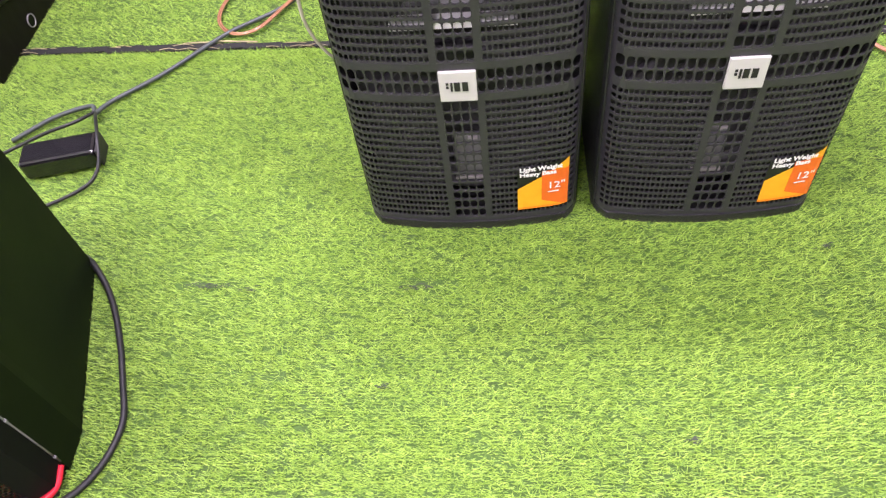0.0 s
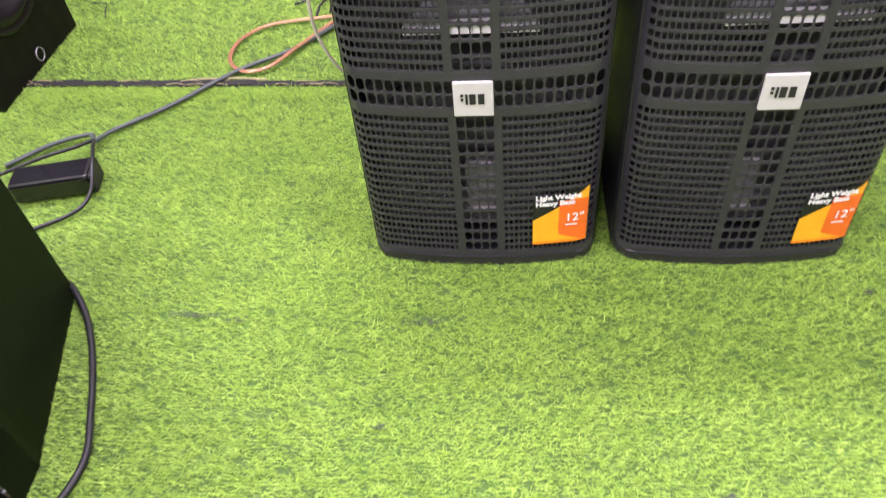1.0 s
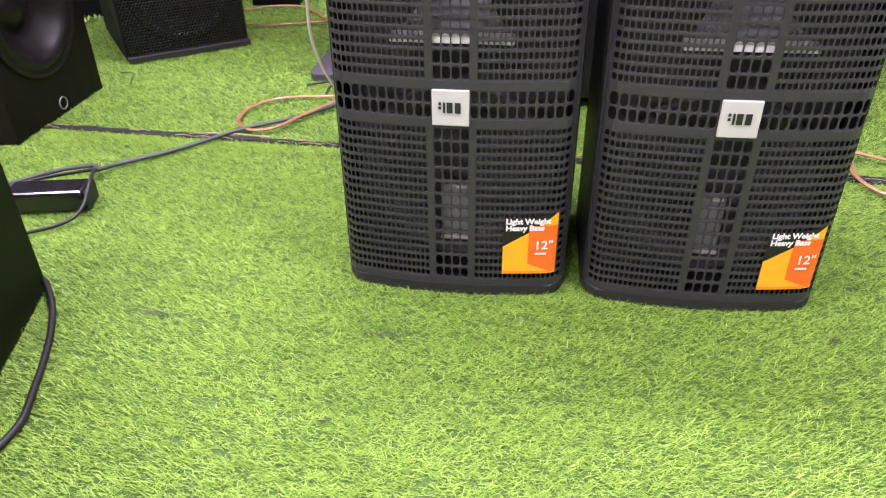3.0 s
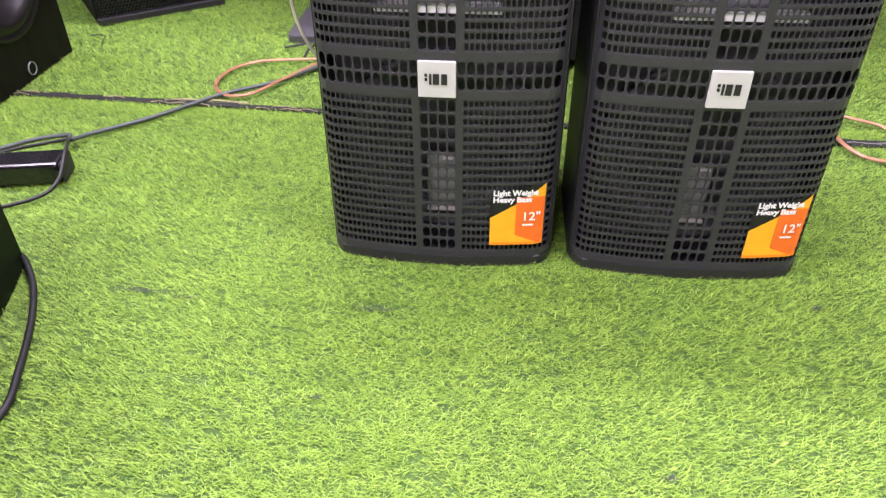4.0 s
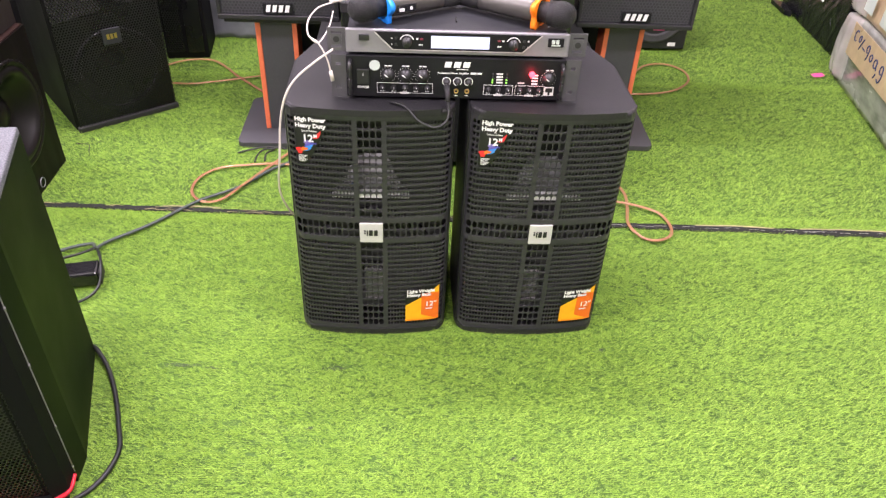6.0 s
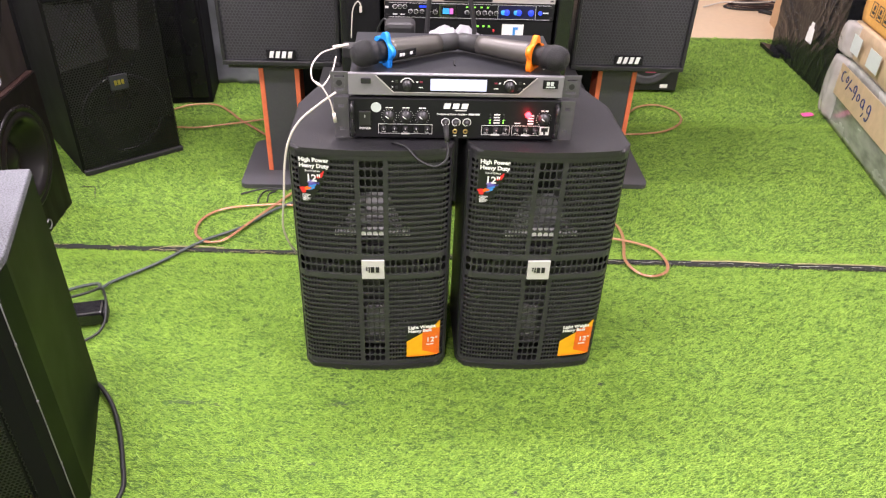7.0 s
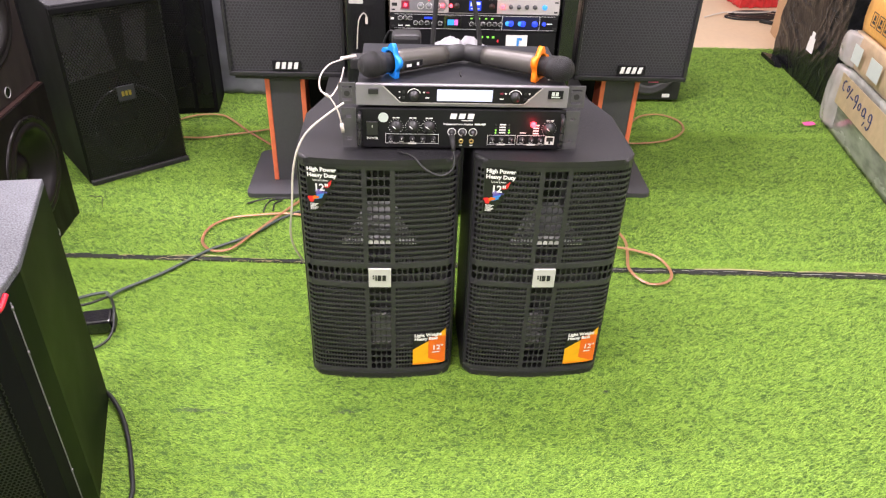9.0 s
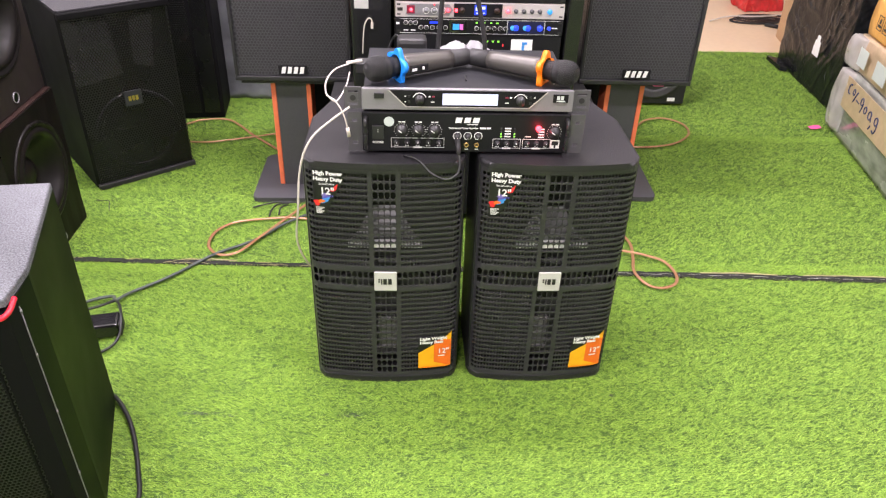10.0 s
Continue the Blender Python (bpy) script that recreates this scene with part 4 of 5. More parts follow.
# ---- odds and ends behind the microphones ----
tis = bmesh.new()
bmesh.ops.create_grid(tis, x_segments=14, y_segments=10, size=0.5)
for v in tis.verts:
    x, y = v.co.x * 0.15, v.co.y * 0.09
    v.co = Vector((x, y, 0.008 + 0.034 * max(0, 1 - (x / 0.08) ** 2 - (y / 0.05) ** 2) ** 0.5 + 0.022 * noise.noise((x * 45, y * 45, 2))))
bmesh.ops.solidify(tis, geom=tis.faces[:], thickness=0.002)
solid("plastic_bag", tis, M_TISSUE, "crumpled white plastic bag on the amplifier's lid", "bag", m=pose(0.205, 1.352, AMP_Z + 0.090, 0, 0, 12))
ad = thing("charger", pose(0.085, 1.365, AMP_Z + 0.0865), "black charger block on the amplifier's lid", "charger")
part("body", box(-0.035, 0.035, -0.03, 0.025, 0.0, 0.062, bev=0.01), M_RUBBER, ad)
part("cord", tube(bmesh.new(), [(-0.02, 0.0, 0.03), (-0.035, 0.01, 0.06), (-0.05, 0.02, 0.04), (-0.06, 0.02, 0.006)], 0.0025), M_CABLE, ad)
cl = thing("charging_cable", pose(0, 0, 0), "off-white charging cable looping down beside a speaker", "cable")
part("cable", tube(bmesh.new(), [(-0.040, 1.040, 0.713), (-0.075, 1.025, 0.692), (-0.113, 1.012, 0.662), (-0.135, 1.006, 0.625), (-0.149, 1.008, 0.57), (-0.158, 1.012, 0.49), (-0.168, 1.03, 0.43), (-0.172, 1.045, 0.385), (-0.166, 1.06, 0.34), (-0.155, 1.08, 0.30), (-0.151, 1.12, 0.27), (-0.152, 1.25, 0.20), (-0.15, 1.40, 0.10), (-0.10, 1.45, 0.012)], 0.0023), M_WCABLE, cl)
part("cable", tube(bmesh.new(), [(-0.045, 1.12, 0.775), (-0.072, 1.10, 0.77), (-0.088, 1.07, 0.755), (-0.086, 1.05, 0.735), (-0.068, 1.035, 0.728), (-0.052, 1.03, 0.700), (-0.045, 1.03, 0.668)], 0.0016), M_WCABLE, cl)
part("cable", tube(bmesh.new(), [(-0.042, 1.10, 0.765), (-0.05, 1.08, 0.74), (-0.067, 1.04, 0.725), (-0.085, 1.04, 0.738)], 0.0015), M_WCABLE, cl)
part("plug", cyl(bmesh.new(), (-0.050, 1.122, 0.776), (-0.018, 1.13, 0.779), 0.0036), M_WCABLE, cl)
part("plug", cyl(bmesh.new(), (-0.0455, 1.03, 0.672), (-0.043, 1.032, 0.652), 0.0038), M_WCABLE, cl)
hub = thing("usb_charger", pose(-0.02, 1.15, RX_Z + 0.046), "small black charger beside the microphones", "charger")
part("body", box(-0.012, 0.02, -0.02, 0.02, 0.0, 0.022, bev=0.003), M_RUBBER, hub)


# ---- the equipment rack behind ----
RK_Y = 1.765
rack = thing("equipment_rack", pose(0.245, RK_Y, 0.0), "black equipment rack with lit processors between two stands", "rack")
part("left_panel", box(-0.335, -0.222, 0.0, 0.45, 0.012, 1.02, bev=0.004), M_GLOSS, rack)
part("right_panel", box(0.288, 0.333, 0.0, 0.45, 0.012, 1.02, bev=0.004), M_GLOSS, rack)
part("back_panel", box(-0.2215, 0.2875, 0.43, 0.45, 0.012, 1.02), M_AMP, rack)
part("top_panel", box(-0.335, 0.333, 0.0, 0.45, 1.0205, 1.04, bev=0.004), M_GLOSS, rack)
part("paper_label", box(-0.325, -0.285, -0.0015, -0.0005, 0.714, 0.742), M_PAPER, rack, "small grey paper label")
for z0, z1 in ((0.03, 0.34), (0.345, 0.565)):
    part("blank_panel", box(-0.221, 0.287, 0.012, 0.03, z0, z1, bev=0.002), M_AMP, rack)


def rack_unit(name, z, material, label):
    u = part(name, box(-0.2085, 0.2785, 0.0, 0.25, z, z + 0.0435, bev=0.0015), material, rack, label)
    for s in (-0.199, 0.269):
        for dz in (0.008, 0.036):
            part("rack_hole", box(s - 0.005, s + 0.005, -0.0006, 0.0005, z + dz - 0.002, z + dz + 0.002), M_INK, u)
    return u


def spots(parent, name, z, rows, material, r, label="", y=0.0):
    for x in rows:
        part(name, lathe(bmesh.new(), (x, y, z), (0, -1, 0), [(0, r), (0.006, r * 0.85), (0.007, 0.0)], 14), material, parent, label)


def panel_bar(parent, name, x0, x1, z0, z1, material, y=0.0, label=""):
    return part(name, box(x0, x1, y - 0.0012, y - 0.0002, z0, z1), material, parent, label)


U1 = 0.692
u = rack_unit("processor", U1, M_PALE, "silver processor with red lights and a blue screen")
part("dark_inset", plate(bmesh.new(), [(-0.18, U1 + 0.008), (-0.168, U1 + 0.038), (-0.055, U1 + 0.038), (-0.043, U1 + 0.022), (-0.055, U1 + 0.006), (-0.168, U1 + 0.006)], -0.0015, -0.0002), M_HORN, u)
panel_bar(u, "dark_strip", -0.041, 0.098, U1 + 0.003, U1 + 0.041, M_AMP)
scr = panel_bar(u, "blue_screen", 0.018, 0.052, U1 + 0.010, U1 + 0.037, M_LEDB, -0.0012, "lit blue screen")
for xa, xb, za, zb in ((0.021, 0.027, 0.022, 0.033), (0.029, 0.035, 0.022, 0.033), (0.037, 0.049, 0.026, 0.034), (0.023, 0.047, 0.014, 0.017)):
    panel_bar(scr, "lit_bar", xa, xb, U1 + za, U1 + zb, M_LCD, -0.0024)
panel_bar(u, "red_window", -0.176, -0.153, U1 + 0.011, U1 + 0.034, M_LEDDIM, -0.0015, "dim red lit window")
spots(u, "led", U1 + 0.022, (-0.164, -0.058, -0.0346, 0.1145), M_LEDR, 0.0052, "bright red light")
for x in (-0.1207, -0.0975, -0.0727):
    spots(u, "knob", U1 + 0.020, (x,), M_HORN, 0.0070)
    rg = bmesh.new()
    lathe(rg, (x, -0.0014, U1 + 0.020), (0, -1, 0), [(0, 0.0082), (0.0008, 0.0082), (0.0008, 0.0094), (0, 0.0094)], 20, False)
    part("ring_mark", rg, M_PRINT, u)
spots(u, "led", U1 + 0.037, (-0.0975,), M_LEDRS, 0.0028, "small red light")
spots(u, "knob", U1 + 0.022, (-0.018, 0.083), M_BROWN, 0.009)
spots(u, "knob", U1 + 0.022, (0.1377, 0.161, 0.184, 0.207), M_EAR, 0.0065)
spots(u, "led", U1 + 0.022, (0.2355,), M_LEDC, 0.0075, "lit blue power button")
panel_bar(u, "plain_mark", -0.203, -0.188, U1 + 0.018, U1 + 0.027, M_INK)

U2 = 0.6455
u = rack_unit("processor", U2, M_AMP, "black processor with blue lit knobs and a small screen")
fr = bmesh.new()
for q in ((-0.196, 0.268, 0.0415, 0.0422), (-0.196, 0.268, 0.0015, 0.0022), (-0.040, -0.039, 0.003, 0.041), (0.115, 0.116, 0.003, 0.041), (0.224, 0.225, 0.003, 0.041)):
    bx(fr, q[0], q[1], -0.0008, -0.0001, U2 + q[2], U2 + q[3])
part("panel_outline", fr, M_PRINT, u)
spots(u, "knob", U2 + 0.031, (-0.179, -0.165, -0.151), M_KNOB, 0.0052)
spots(u, "knob", U2 + 0.018, (-0.135, -0.119, -0.102, -0.083, -0.064, 0.027, 0.043, 0.060, 0.078, 0.095, 0.111), M_KNOB, 0.0052)
for x, z in [(x, 0.018) for x in (-0.135, -0.119, -0.102, -0.083, -0.064, 0.027, 0.043, 0.060, 0.078, 0.095, 0.111)] + [(x, 0.031) for x in (-0.179, -0.165, -0.151)]:
    rg = bmesh.new()
    lathe(rg, (x, -0.0002, U2 + z), (0, -1, 0), [(0, 0.0056), (0.0008, 0.0056), (0.0008, 0.0065), (0, 0.0065)], 18, False)
    part("ring_mark", rg, M_PRINT, u)
panel_bar(u, "printed_bar", -0.185, -0.172, U2 + 0.008, U2 + 0.011, M_PRINT)
panel_bar(u, "printed_bar", -0.164, -0.151, U2 + 0.008, U2 + 0.011, M_PRINT)
panel_bar(u, "small_display", -0.118, -0.066, U2 + 0.027, U2 + 0.039, M_AMP, -0.001)
panel_bar(u, "lit_digits", -0.110, -0.078, U2 + 0.030, U2 + 0.036, M_LEDB, -0.0022, "blue lit digits")
panel_bar(u, "screen_surround", -0.053, -0.003, U2 + 0.005, U2 + 0.040, M_CHROME, -0.001)
panel_bar(u, "screen", -0.047, -0.009, U2 + 0.010, U2 + 0.036, M_AMP, -0.0022)
panel_bar(u, "screen_glow", -0.043, -0.024, U2 + 0.014, U2 + 0.030, M_LEDC, -0.0034, "lit blue screen field")
panel_bar(u, "screen_glow", -0.023, -0.013, U2 + 0.014, U2 + 0.030, M_LEDP, -0.0034, "lit pink screen field")
for x in (0.026, 0.048, 0.068, 0.086):
    panel_bar(u, "led", x - 0.003, x + 0.003, U2 + 0.032, U2 + 0.0355, M_LEDG, -0.001, "small green LED")
panel_bar(u, "blue_field", 0.118, 0.222, U2 + 0.004, U2 + 0.040, M_NAVY, -0.0004)
spots(u, "lit_knob", U2 + 0.021, (0.141, 0.176, 0.211), M_LEDB, 0.0090, "blue lit knob", -0.001)
spots(u, "knob_glow", U2 + 0.021, (0.131, 0.168), M_LEDC, 0.0072, "cyan lit knob edge", -0.0002)
spots(u, "led", U2 + 0.021, (0.238,), M_LEDB, 0.006, "lit blue power button")
panel_bar(u, "printed_bar", 0.246, 0.262, U2 + 0.020, U2 + 0.023, M_PRINT)
panel_bar(u, "printed_bar", -0.207, -0.197, U2 + 0.026, U2 + 0.032, M_PRINT)

U3 = 0.570
u = part("blank_unit", box(-0.2085, 0.2785, 0.004, 0.25, U3, U3 + 0.072, bev=0.0015), M_AMP, rack, "black unit with small green LEDs and a white sticker")
for x in (0.060, 0.077, 0.093):
    panel_bar(u, "led", x - 0.003, x + 0.003, U3 + 0.052, U3 + 0.057, M_LEDG, 0.003, "small green LED")
panel_bar(u, "led", 0.105, 0.109, U3 + 0.040, U3 + 0.047, M_LEDRS, 0.003, "small red LED")
st = panel_bar(u, "sticker", 0.131, 0.194, U3 + 0.026, U3 + 0.062, M_PRINT, 0.003, "white sticker with a blue mark")
panel_bar(st, "plain_mark", 0.163, 0.170, U3 + 0.030, U3 + 0.054, M_BLUE, 0.0016)
panel_bar(st, "plain_mark", 0.1702, 0.178, U3 + 0.047, U3 + 0.054, M_BLUE, 0.0016)
U4 = 0.738
u = rack_unit("processor", U4, M_AMP, "plain black rack unit")
part("blank_panel", box(-0.221, 0.287, 0.012, 0.03, 0.785, 1.018, bev=0.002), M_AMP, rack)
wc = thing("white_lead", pose(0.245, RK_Y, 0.0), "thin white lead hanging down the rack's side panel", "cable")
part("lead", tube(bmesh.new(), [(-0.305, -0.006, 0.585), (-0.302, -0.010, 0.63), (-0.297, -0.012, 0.67), (-0.285, -0.012, 0.690), (-0.277, -0.010, 0.685), (-0.275, -0.006, 0.672)], 0.0017), M_WCABLE, wc)
part("plug", box(-0.279, -0.272, -0.012, -0.002, 0.660, 0.676), M_WCABLE, wc)


# Wide black block, added to keep the area behind the rack dark.
low = thing("low_gap_block", pose(0.25, 2.29, 0.0), "plain low black block added to fill the dark gap behind the rack", "cabinet")
part("body", box(-0.66, 0.66, 0.0, 0.40, 0.003, 0.40, bev=0.004), M_AMP, low)
part("top", box(-0.665, 0.665, -0.004, 0.405, 0.4005, 0.415, bev=0.003), M_GLOSS, low)


# Black blocks, added so the gaps beside the rack come out dark.
for cx, lab in ((-0.132, "narrow black block added to fill the dark gap beside a rack"), (0.620, "narrow black block added to fill the dark gap beside a rack")):
    cs = thing("narrow_gap_block", pose(cx, 1.80, 0.0), lab, "case", "narrow cases")
    part("body", box(-0.036, 0.036, 0.0, 0.44, 0.003, 0.405, bev=0.004), M_AMP, cs)
    part("lid", box(-0.037, 0.037, -0.002, 0.442, 0.4055, 0.425, bev=0.003), M_RUBBER, cs)


# ---- monitor speakers on stands ----
def stand(m):
    t = thing("speaker_stand", m, "grey board speaker stand with orange edges, on turf", "stand", "speaker stands")
    pts = []
    for cx, cy, a0 in ((0.125, 0.035, -90), (0.125, 0.33, 0), (-0.125, 0.33, 90), (-0.125, 0.035, 180)):
        for k in range(6):
            a = math.radians(a0 + 18 * k)
            pts.append((cx + 0.025 * math.cos(a), cy + 0.025 * math.sin(a)))
    part("base_plate", prism(bmesh.new(), pts, 0.003, 0.021, bev=0.003), M_STAND, t)
    part("column", box(-0.050, 0.050, 0.115, 0.20, 0.0215, 0.408), M_STAND, t)
    for s in (-1, 1):
        xa, xb = sorted((s * 0.0505, s * 0.0665))
        part("orange_edge", box(xa, xb, 0.112, 0.205, 0.0215, 0.408, bev=0.002), M_EDGE, t, "orange edge strip")
    part("top_plate", box(-0.155, 0.155, 0.085, 0.31, 0.4085, 0.424, bev=0.003), M_RUBBER, t)
    return t


def monitor(m):
    t = thing("monitor_speaker", m, "black monitor speaker with a honeycomb grille, on a stand", "speaker", "monitors on stands")
    part("body", box(-0.188, 0.188, 0.008, 0.34, 0.0, 0.56, bev=0.008), M_BODY, t)
    rim = bmesh.new()
    for q in ((-0.188, 0.188, 0.0, 0.016), (-0.188, 0.188, 0.544, 0.56), (-0.188, -0.176, 0.0165, 0.5435), (0.176, 0.188, 0.0165, 0.5435)):
        bx(rim, q[0], q[1], -0.012, 0.0075, q[2], q[3], bev=0.003)
    part("rim", rim, M_BODY, t)
    part("foam", box(-0.1755, 0.1755, 0.002, 0.0078, 0.0165, 0.5435), M_CAVITY, t)
    hex_grille("grille", M_MGRILLE, t, -0.1755, 0.1755, 0.0165, 0.5435, 0.0104, 0.0032, lambda x, z: -0.006, "black honeycomb steel grille")
    bd = part("badge", box(-0.047, 0.047, -0.0105, -0.0062, 0.021, 0.053, bev=0.001), M_AMP, t, "dark badge")
    mk = bmesh.new()
    for x in (-0.0385, -0.0190, 0.0005, 0.0200):
        plate(mk, [(x, 0.026), (x + 0.0125, 0.026), (x + 0.0175, 0.048), (x + 0.005, 0.048)], -0.0112, -0.0106)
    part("plain_mark", mk, M_PRINT, bd)
    return t


st1 = stand(pose(-0.320, 1.885, 0.0))
st2 = copy_thing(st1, pose(0.815, 1.915, 0.0, 0, 0, -1.5))
part("pink_tag", box(0.085, 0.120, 0.081, 0.0845, 0.410, 0.419), M_PINK, st2, "bright pink tape tag")
mo1 = monitor(pose(-0.300, 1.963, 0.4245))
copy_thing(mo1, pose(0.828, 1.975, 0.4245, 0, 0, -1.0))


# ---- corner speaker with honeycomb front ----
def corner_speaker():
    t = thing("corner_speaker", pose(-0.88, 2.078, 0.0, 0, 0, 37.5), "black speaker cabinet with a dimpled grille, on the turf", "speaker")
    out = [(-0.177, 0.012), (-0.17, 0.0), (0.17, 0.0), (0.177, 0.012), (0.177, 0.16), (0.12, 0.40), (-0.177, 0.40)]
    part("body", prism(bmesh.new(), [(x, y + 0.012) for x, y in out], 0.003, 0.622, bev=0.006), M_MATT, t)
    part("base_rim", box(-0.177, 0.177, -0.008, 0.0115, 0.003, 0.022, bev=0.003), M_BODY, t)
    part("top_rim", box(-0.177, 0.177, -0.008, 0.0115, 0.601, 0.622, bev=0.003), M_MATT, t)
    part("top_cloth", prism(bmesh.new(), [(x * 0.98, y * 0.98 + 0.014) for x, y in out], 0.6225, 0.626), M_TOPCLOTH, t, "grey cloth top")
    wf = bmesh.new()
    lathe(wf, (0, 0.0118, 0.19), (0, -1, 0), [(0, 0.142), (0.005, 0.142), (0.006, 0.128), (0.002, 0.124)], 40)
    part("woofer_ring", wf, M_MATT, t)
    hex_grille("grille", M_DGRILLE, t, -0.172, 0.172, 0.0225, 0.6005, 0.0094, 0.0036, lambda x, z: -0.002 if abs(math.hypot(x, z - 0.19) - 0.135) > 0.01 else -0.0045, "black perforated steel grille")
    hn = bmesh.new()
    for pts in (((-0.168, 0.375), (-0.01, 0.395), (-0.030, 0.575), (-0.168, 0.592)), ((0.030, 0.42), (0.095, 0.40), (0.120, 0.580), (0.04, 0.570))):
        hn.faces.new([hn.verts.new((x, 0.0105, z)) for x, z in pts])
    part("horn", hn, M_CAVITY, t, "dark grey horn flare behind the grille")
    bd = part("badge", box(-0.030, 0.030, -0.008, -0.0022, 0.285, 0.338, bev=0.0015), M_LID, t, "small dark grey badge")
    mk = bmesh.new()
    for x in (-0.012, 0.0, 0.012):
        bx(mk, x - 0.0045, x + 0.0045, -0.0088, -0.0081, 0.303, 0.320)
    part("plain_mark", mk, M_GOLD, bd)


corner_speaker()
col = thing("column_speaker", pose(-0.805, 2.62, 0.0, 0, 0, 6), "tall narrow black column speaker with a perforated strip", "speaker")
part("body", box(-0.085, 0.085, 0.0, 0.22, 0.003, 1.05, bev=0.006), M_MATT, col)
hex_grille("grille", M_DGRILLE, col, -0.075, -0.005, 0.03, 1.02, 0.010, 0.004, lambda x, z: -0.003, "perforated steel strip")
part("side_strip", box(0.005, 0.07, -0.004, -0.0005, 0.03, 1.02, bev=0.002), M_DGRILLE, col)


# Two tall black blocks, added so no bright wall shows between the speakers.
dk = thing("dark_gap_block", pose(-1.53, 2.38, 0.0, 0, 0, 20), "tall matt black block added to fill the dark gap behind speakers", "cabinet")
part("body", box(-0.25, 0.25, 0.0, 0.42, 0.003, 1.25, bev=0.005), M_MATT, dk)
part("plinth", box(-0.251, 0.251, -0.004, -0.0005, 0.003, 0.06), M_MATT, dk)
dk2 = thing("dark_gap_block", pose(-1.08, 2.90, 0.0), "tall matt black block added to fill the dark gap behind a column speaker", "cabinet")
part("body", box(-0.20, 0.20, 0.0, 0.38, 0.003, 1.25, bev=0.005), M_MATT, dk2)
part("plinth", box(-0.201, 0.201, -0.004, -0.0005, 0.003, 0.06), M_MATT, dk2)


def wrapped(name, w, d, h, material, amp_, label, category, m, freq=9.0, cuts=40, sparse=False):
    """A box wrapped in creased plastic film."""
    t = thing(name, m, label, category)
    b = bmesh.new()
    bx(b, 0, w, 0, d, 0.003, h)
    bmesh.ops.subdivide_edges(b, edges=b.edges[:], cuts=cuts, use_grid_fill=True)
    for v in b.verts:
        p = v.co.copy()
        skew = p.z + 0.5 * p.y + 0.3 * p.x
        n = noise.ridged_multi_fractal((p.x * freq, p.y * freq * 0.8, skew * freq * 0.6), 0.9, 2.1, 4, 1.0, 2.0) - 1.0
        if sparse:
            warp = 0.06 * noise.noise((p.x * 5, p.y * 5, p.z * 5 + 7))
            n = 0.0
            for k, (a, b2) in enumerate(((1.0, 0.5), (0.6, -0.8), (-0.3, 1.0), (0.9, 0.15))):
                u = (p.x + p.y) * a + p.z * b2 + warp * (1 + k)
                w_ = max(0.0, noise.noise(((p.x + p.y) * 3, p.z * 3, 11.0 * k)) + 0.1)
                n += w_ * max(0.0, 1.0 - abs(noise.noise((u * freq, 5.0 * k, 0.3 * u))) * 7)
        n += 0.5 * noise.noise((p.x * 4, p.y * 4, p.z * 4))
        c = Vector((w / 2, d / 2, h / 2))
        v.co += (p - c).normalized() * amp_ * n
        v.co.z = max(v.co.z, 0.003)
    for f in b.faces:
        f.smooth = True
    part("film", b, material, t)
    return t


wrapped("wrapped_cabinet", 0.62, 0.35, 0.95, M_GREYBAG, 0.014, "dark cabinet wrapped in creased smoky plastic film", "cabinet", pose(-0.83, 2.86, 0.0, 0, 0, -2))


# ---- the small speaker on the turf behind ----
fs = thing("floor_monitor", pose(1.175, 2.83, 0.0), "small black floor speaker with a round woofer, on the turf", "speaker")
part("body", box(-0.17, 0.17, 0.0, 0.26, 0.012, 0.36, bev=0.008), M_BODY, fs)
wf = bmesh.new()
lathe(wf, (0.02, -0.0005, 0.165), (0, -1, 0), [(0, 0.125), (0.006, 0.122), (0.007, 0.112), (0.003, 0.104), (0.006, 0.096), (0.002, 0.088), (-0.025, 0.04), (-0.016, 0.0)], 36)
part("woofer", wf, M_CONE, fs)
part("foot", box(-0.15, -0.11, 0.03, 0.2, 0.003, 0.0118), M_RUBBER, fs)
part("foot", box(0.11, 0.15, 0.03, 0.2, 0.003, 0.0118), M_RUBBER, fs)
panel_bar(fs, "white_label", 0.09, 0.125, 0.028, 0.045, M_PRINT, -0.0005)


# ---- green-black speaker with felt top ----
gb = thing("felt_top_speaker", pose(-0.738, 0.505, 0.0, 0, 0, 6.9), "dark green speaker with a grey felt top and red trim", "speaker")
half = [(0.18, 0.0), (0.2075, 0.013), (0.2145, 0.102), (0.171, 0.396)]
full = half + [(-x, y) for x, y in half[::-1]]
part("body", prism(bmesh.new(), [(x * 0.985, y * 0.985 + 0.018) for x, y in full], 0.003, 0.582), M_GREENBOX, gb)
part("side_wing", prism(bmesh.new(), [(0.2120, 0.0445), (0.2145, 0.102), (0.2113, 0.1185), (0.2044, 0.0445)], 0.003, 0.582), M_GREENBOX, gb)
part("felt_top", prism(bmesh.new(), [(x, y + 0.004) for x, y in full], 0.5825, 0.597, bev=0.004), M_FELT, gb, "speckled grey felt top")
hex_grille("grille", M_DGRILLE, gb, -0.191, 0.191, 0.03, 0.565, 0.0078, 0.0030, lambda x, z: -0.012 + 0.028 * (abs(x) / 0.2) ** 4, "woven black grille")
part("foam", prism(bmesh.new(), [(-0.19, 0.017), (-0.17, 0.002), (0, -0.006), (0.17, 0.002), (0.19, 0.017)], 0.025, 0.57), M_MATT, gb)
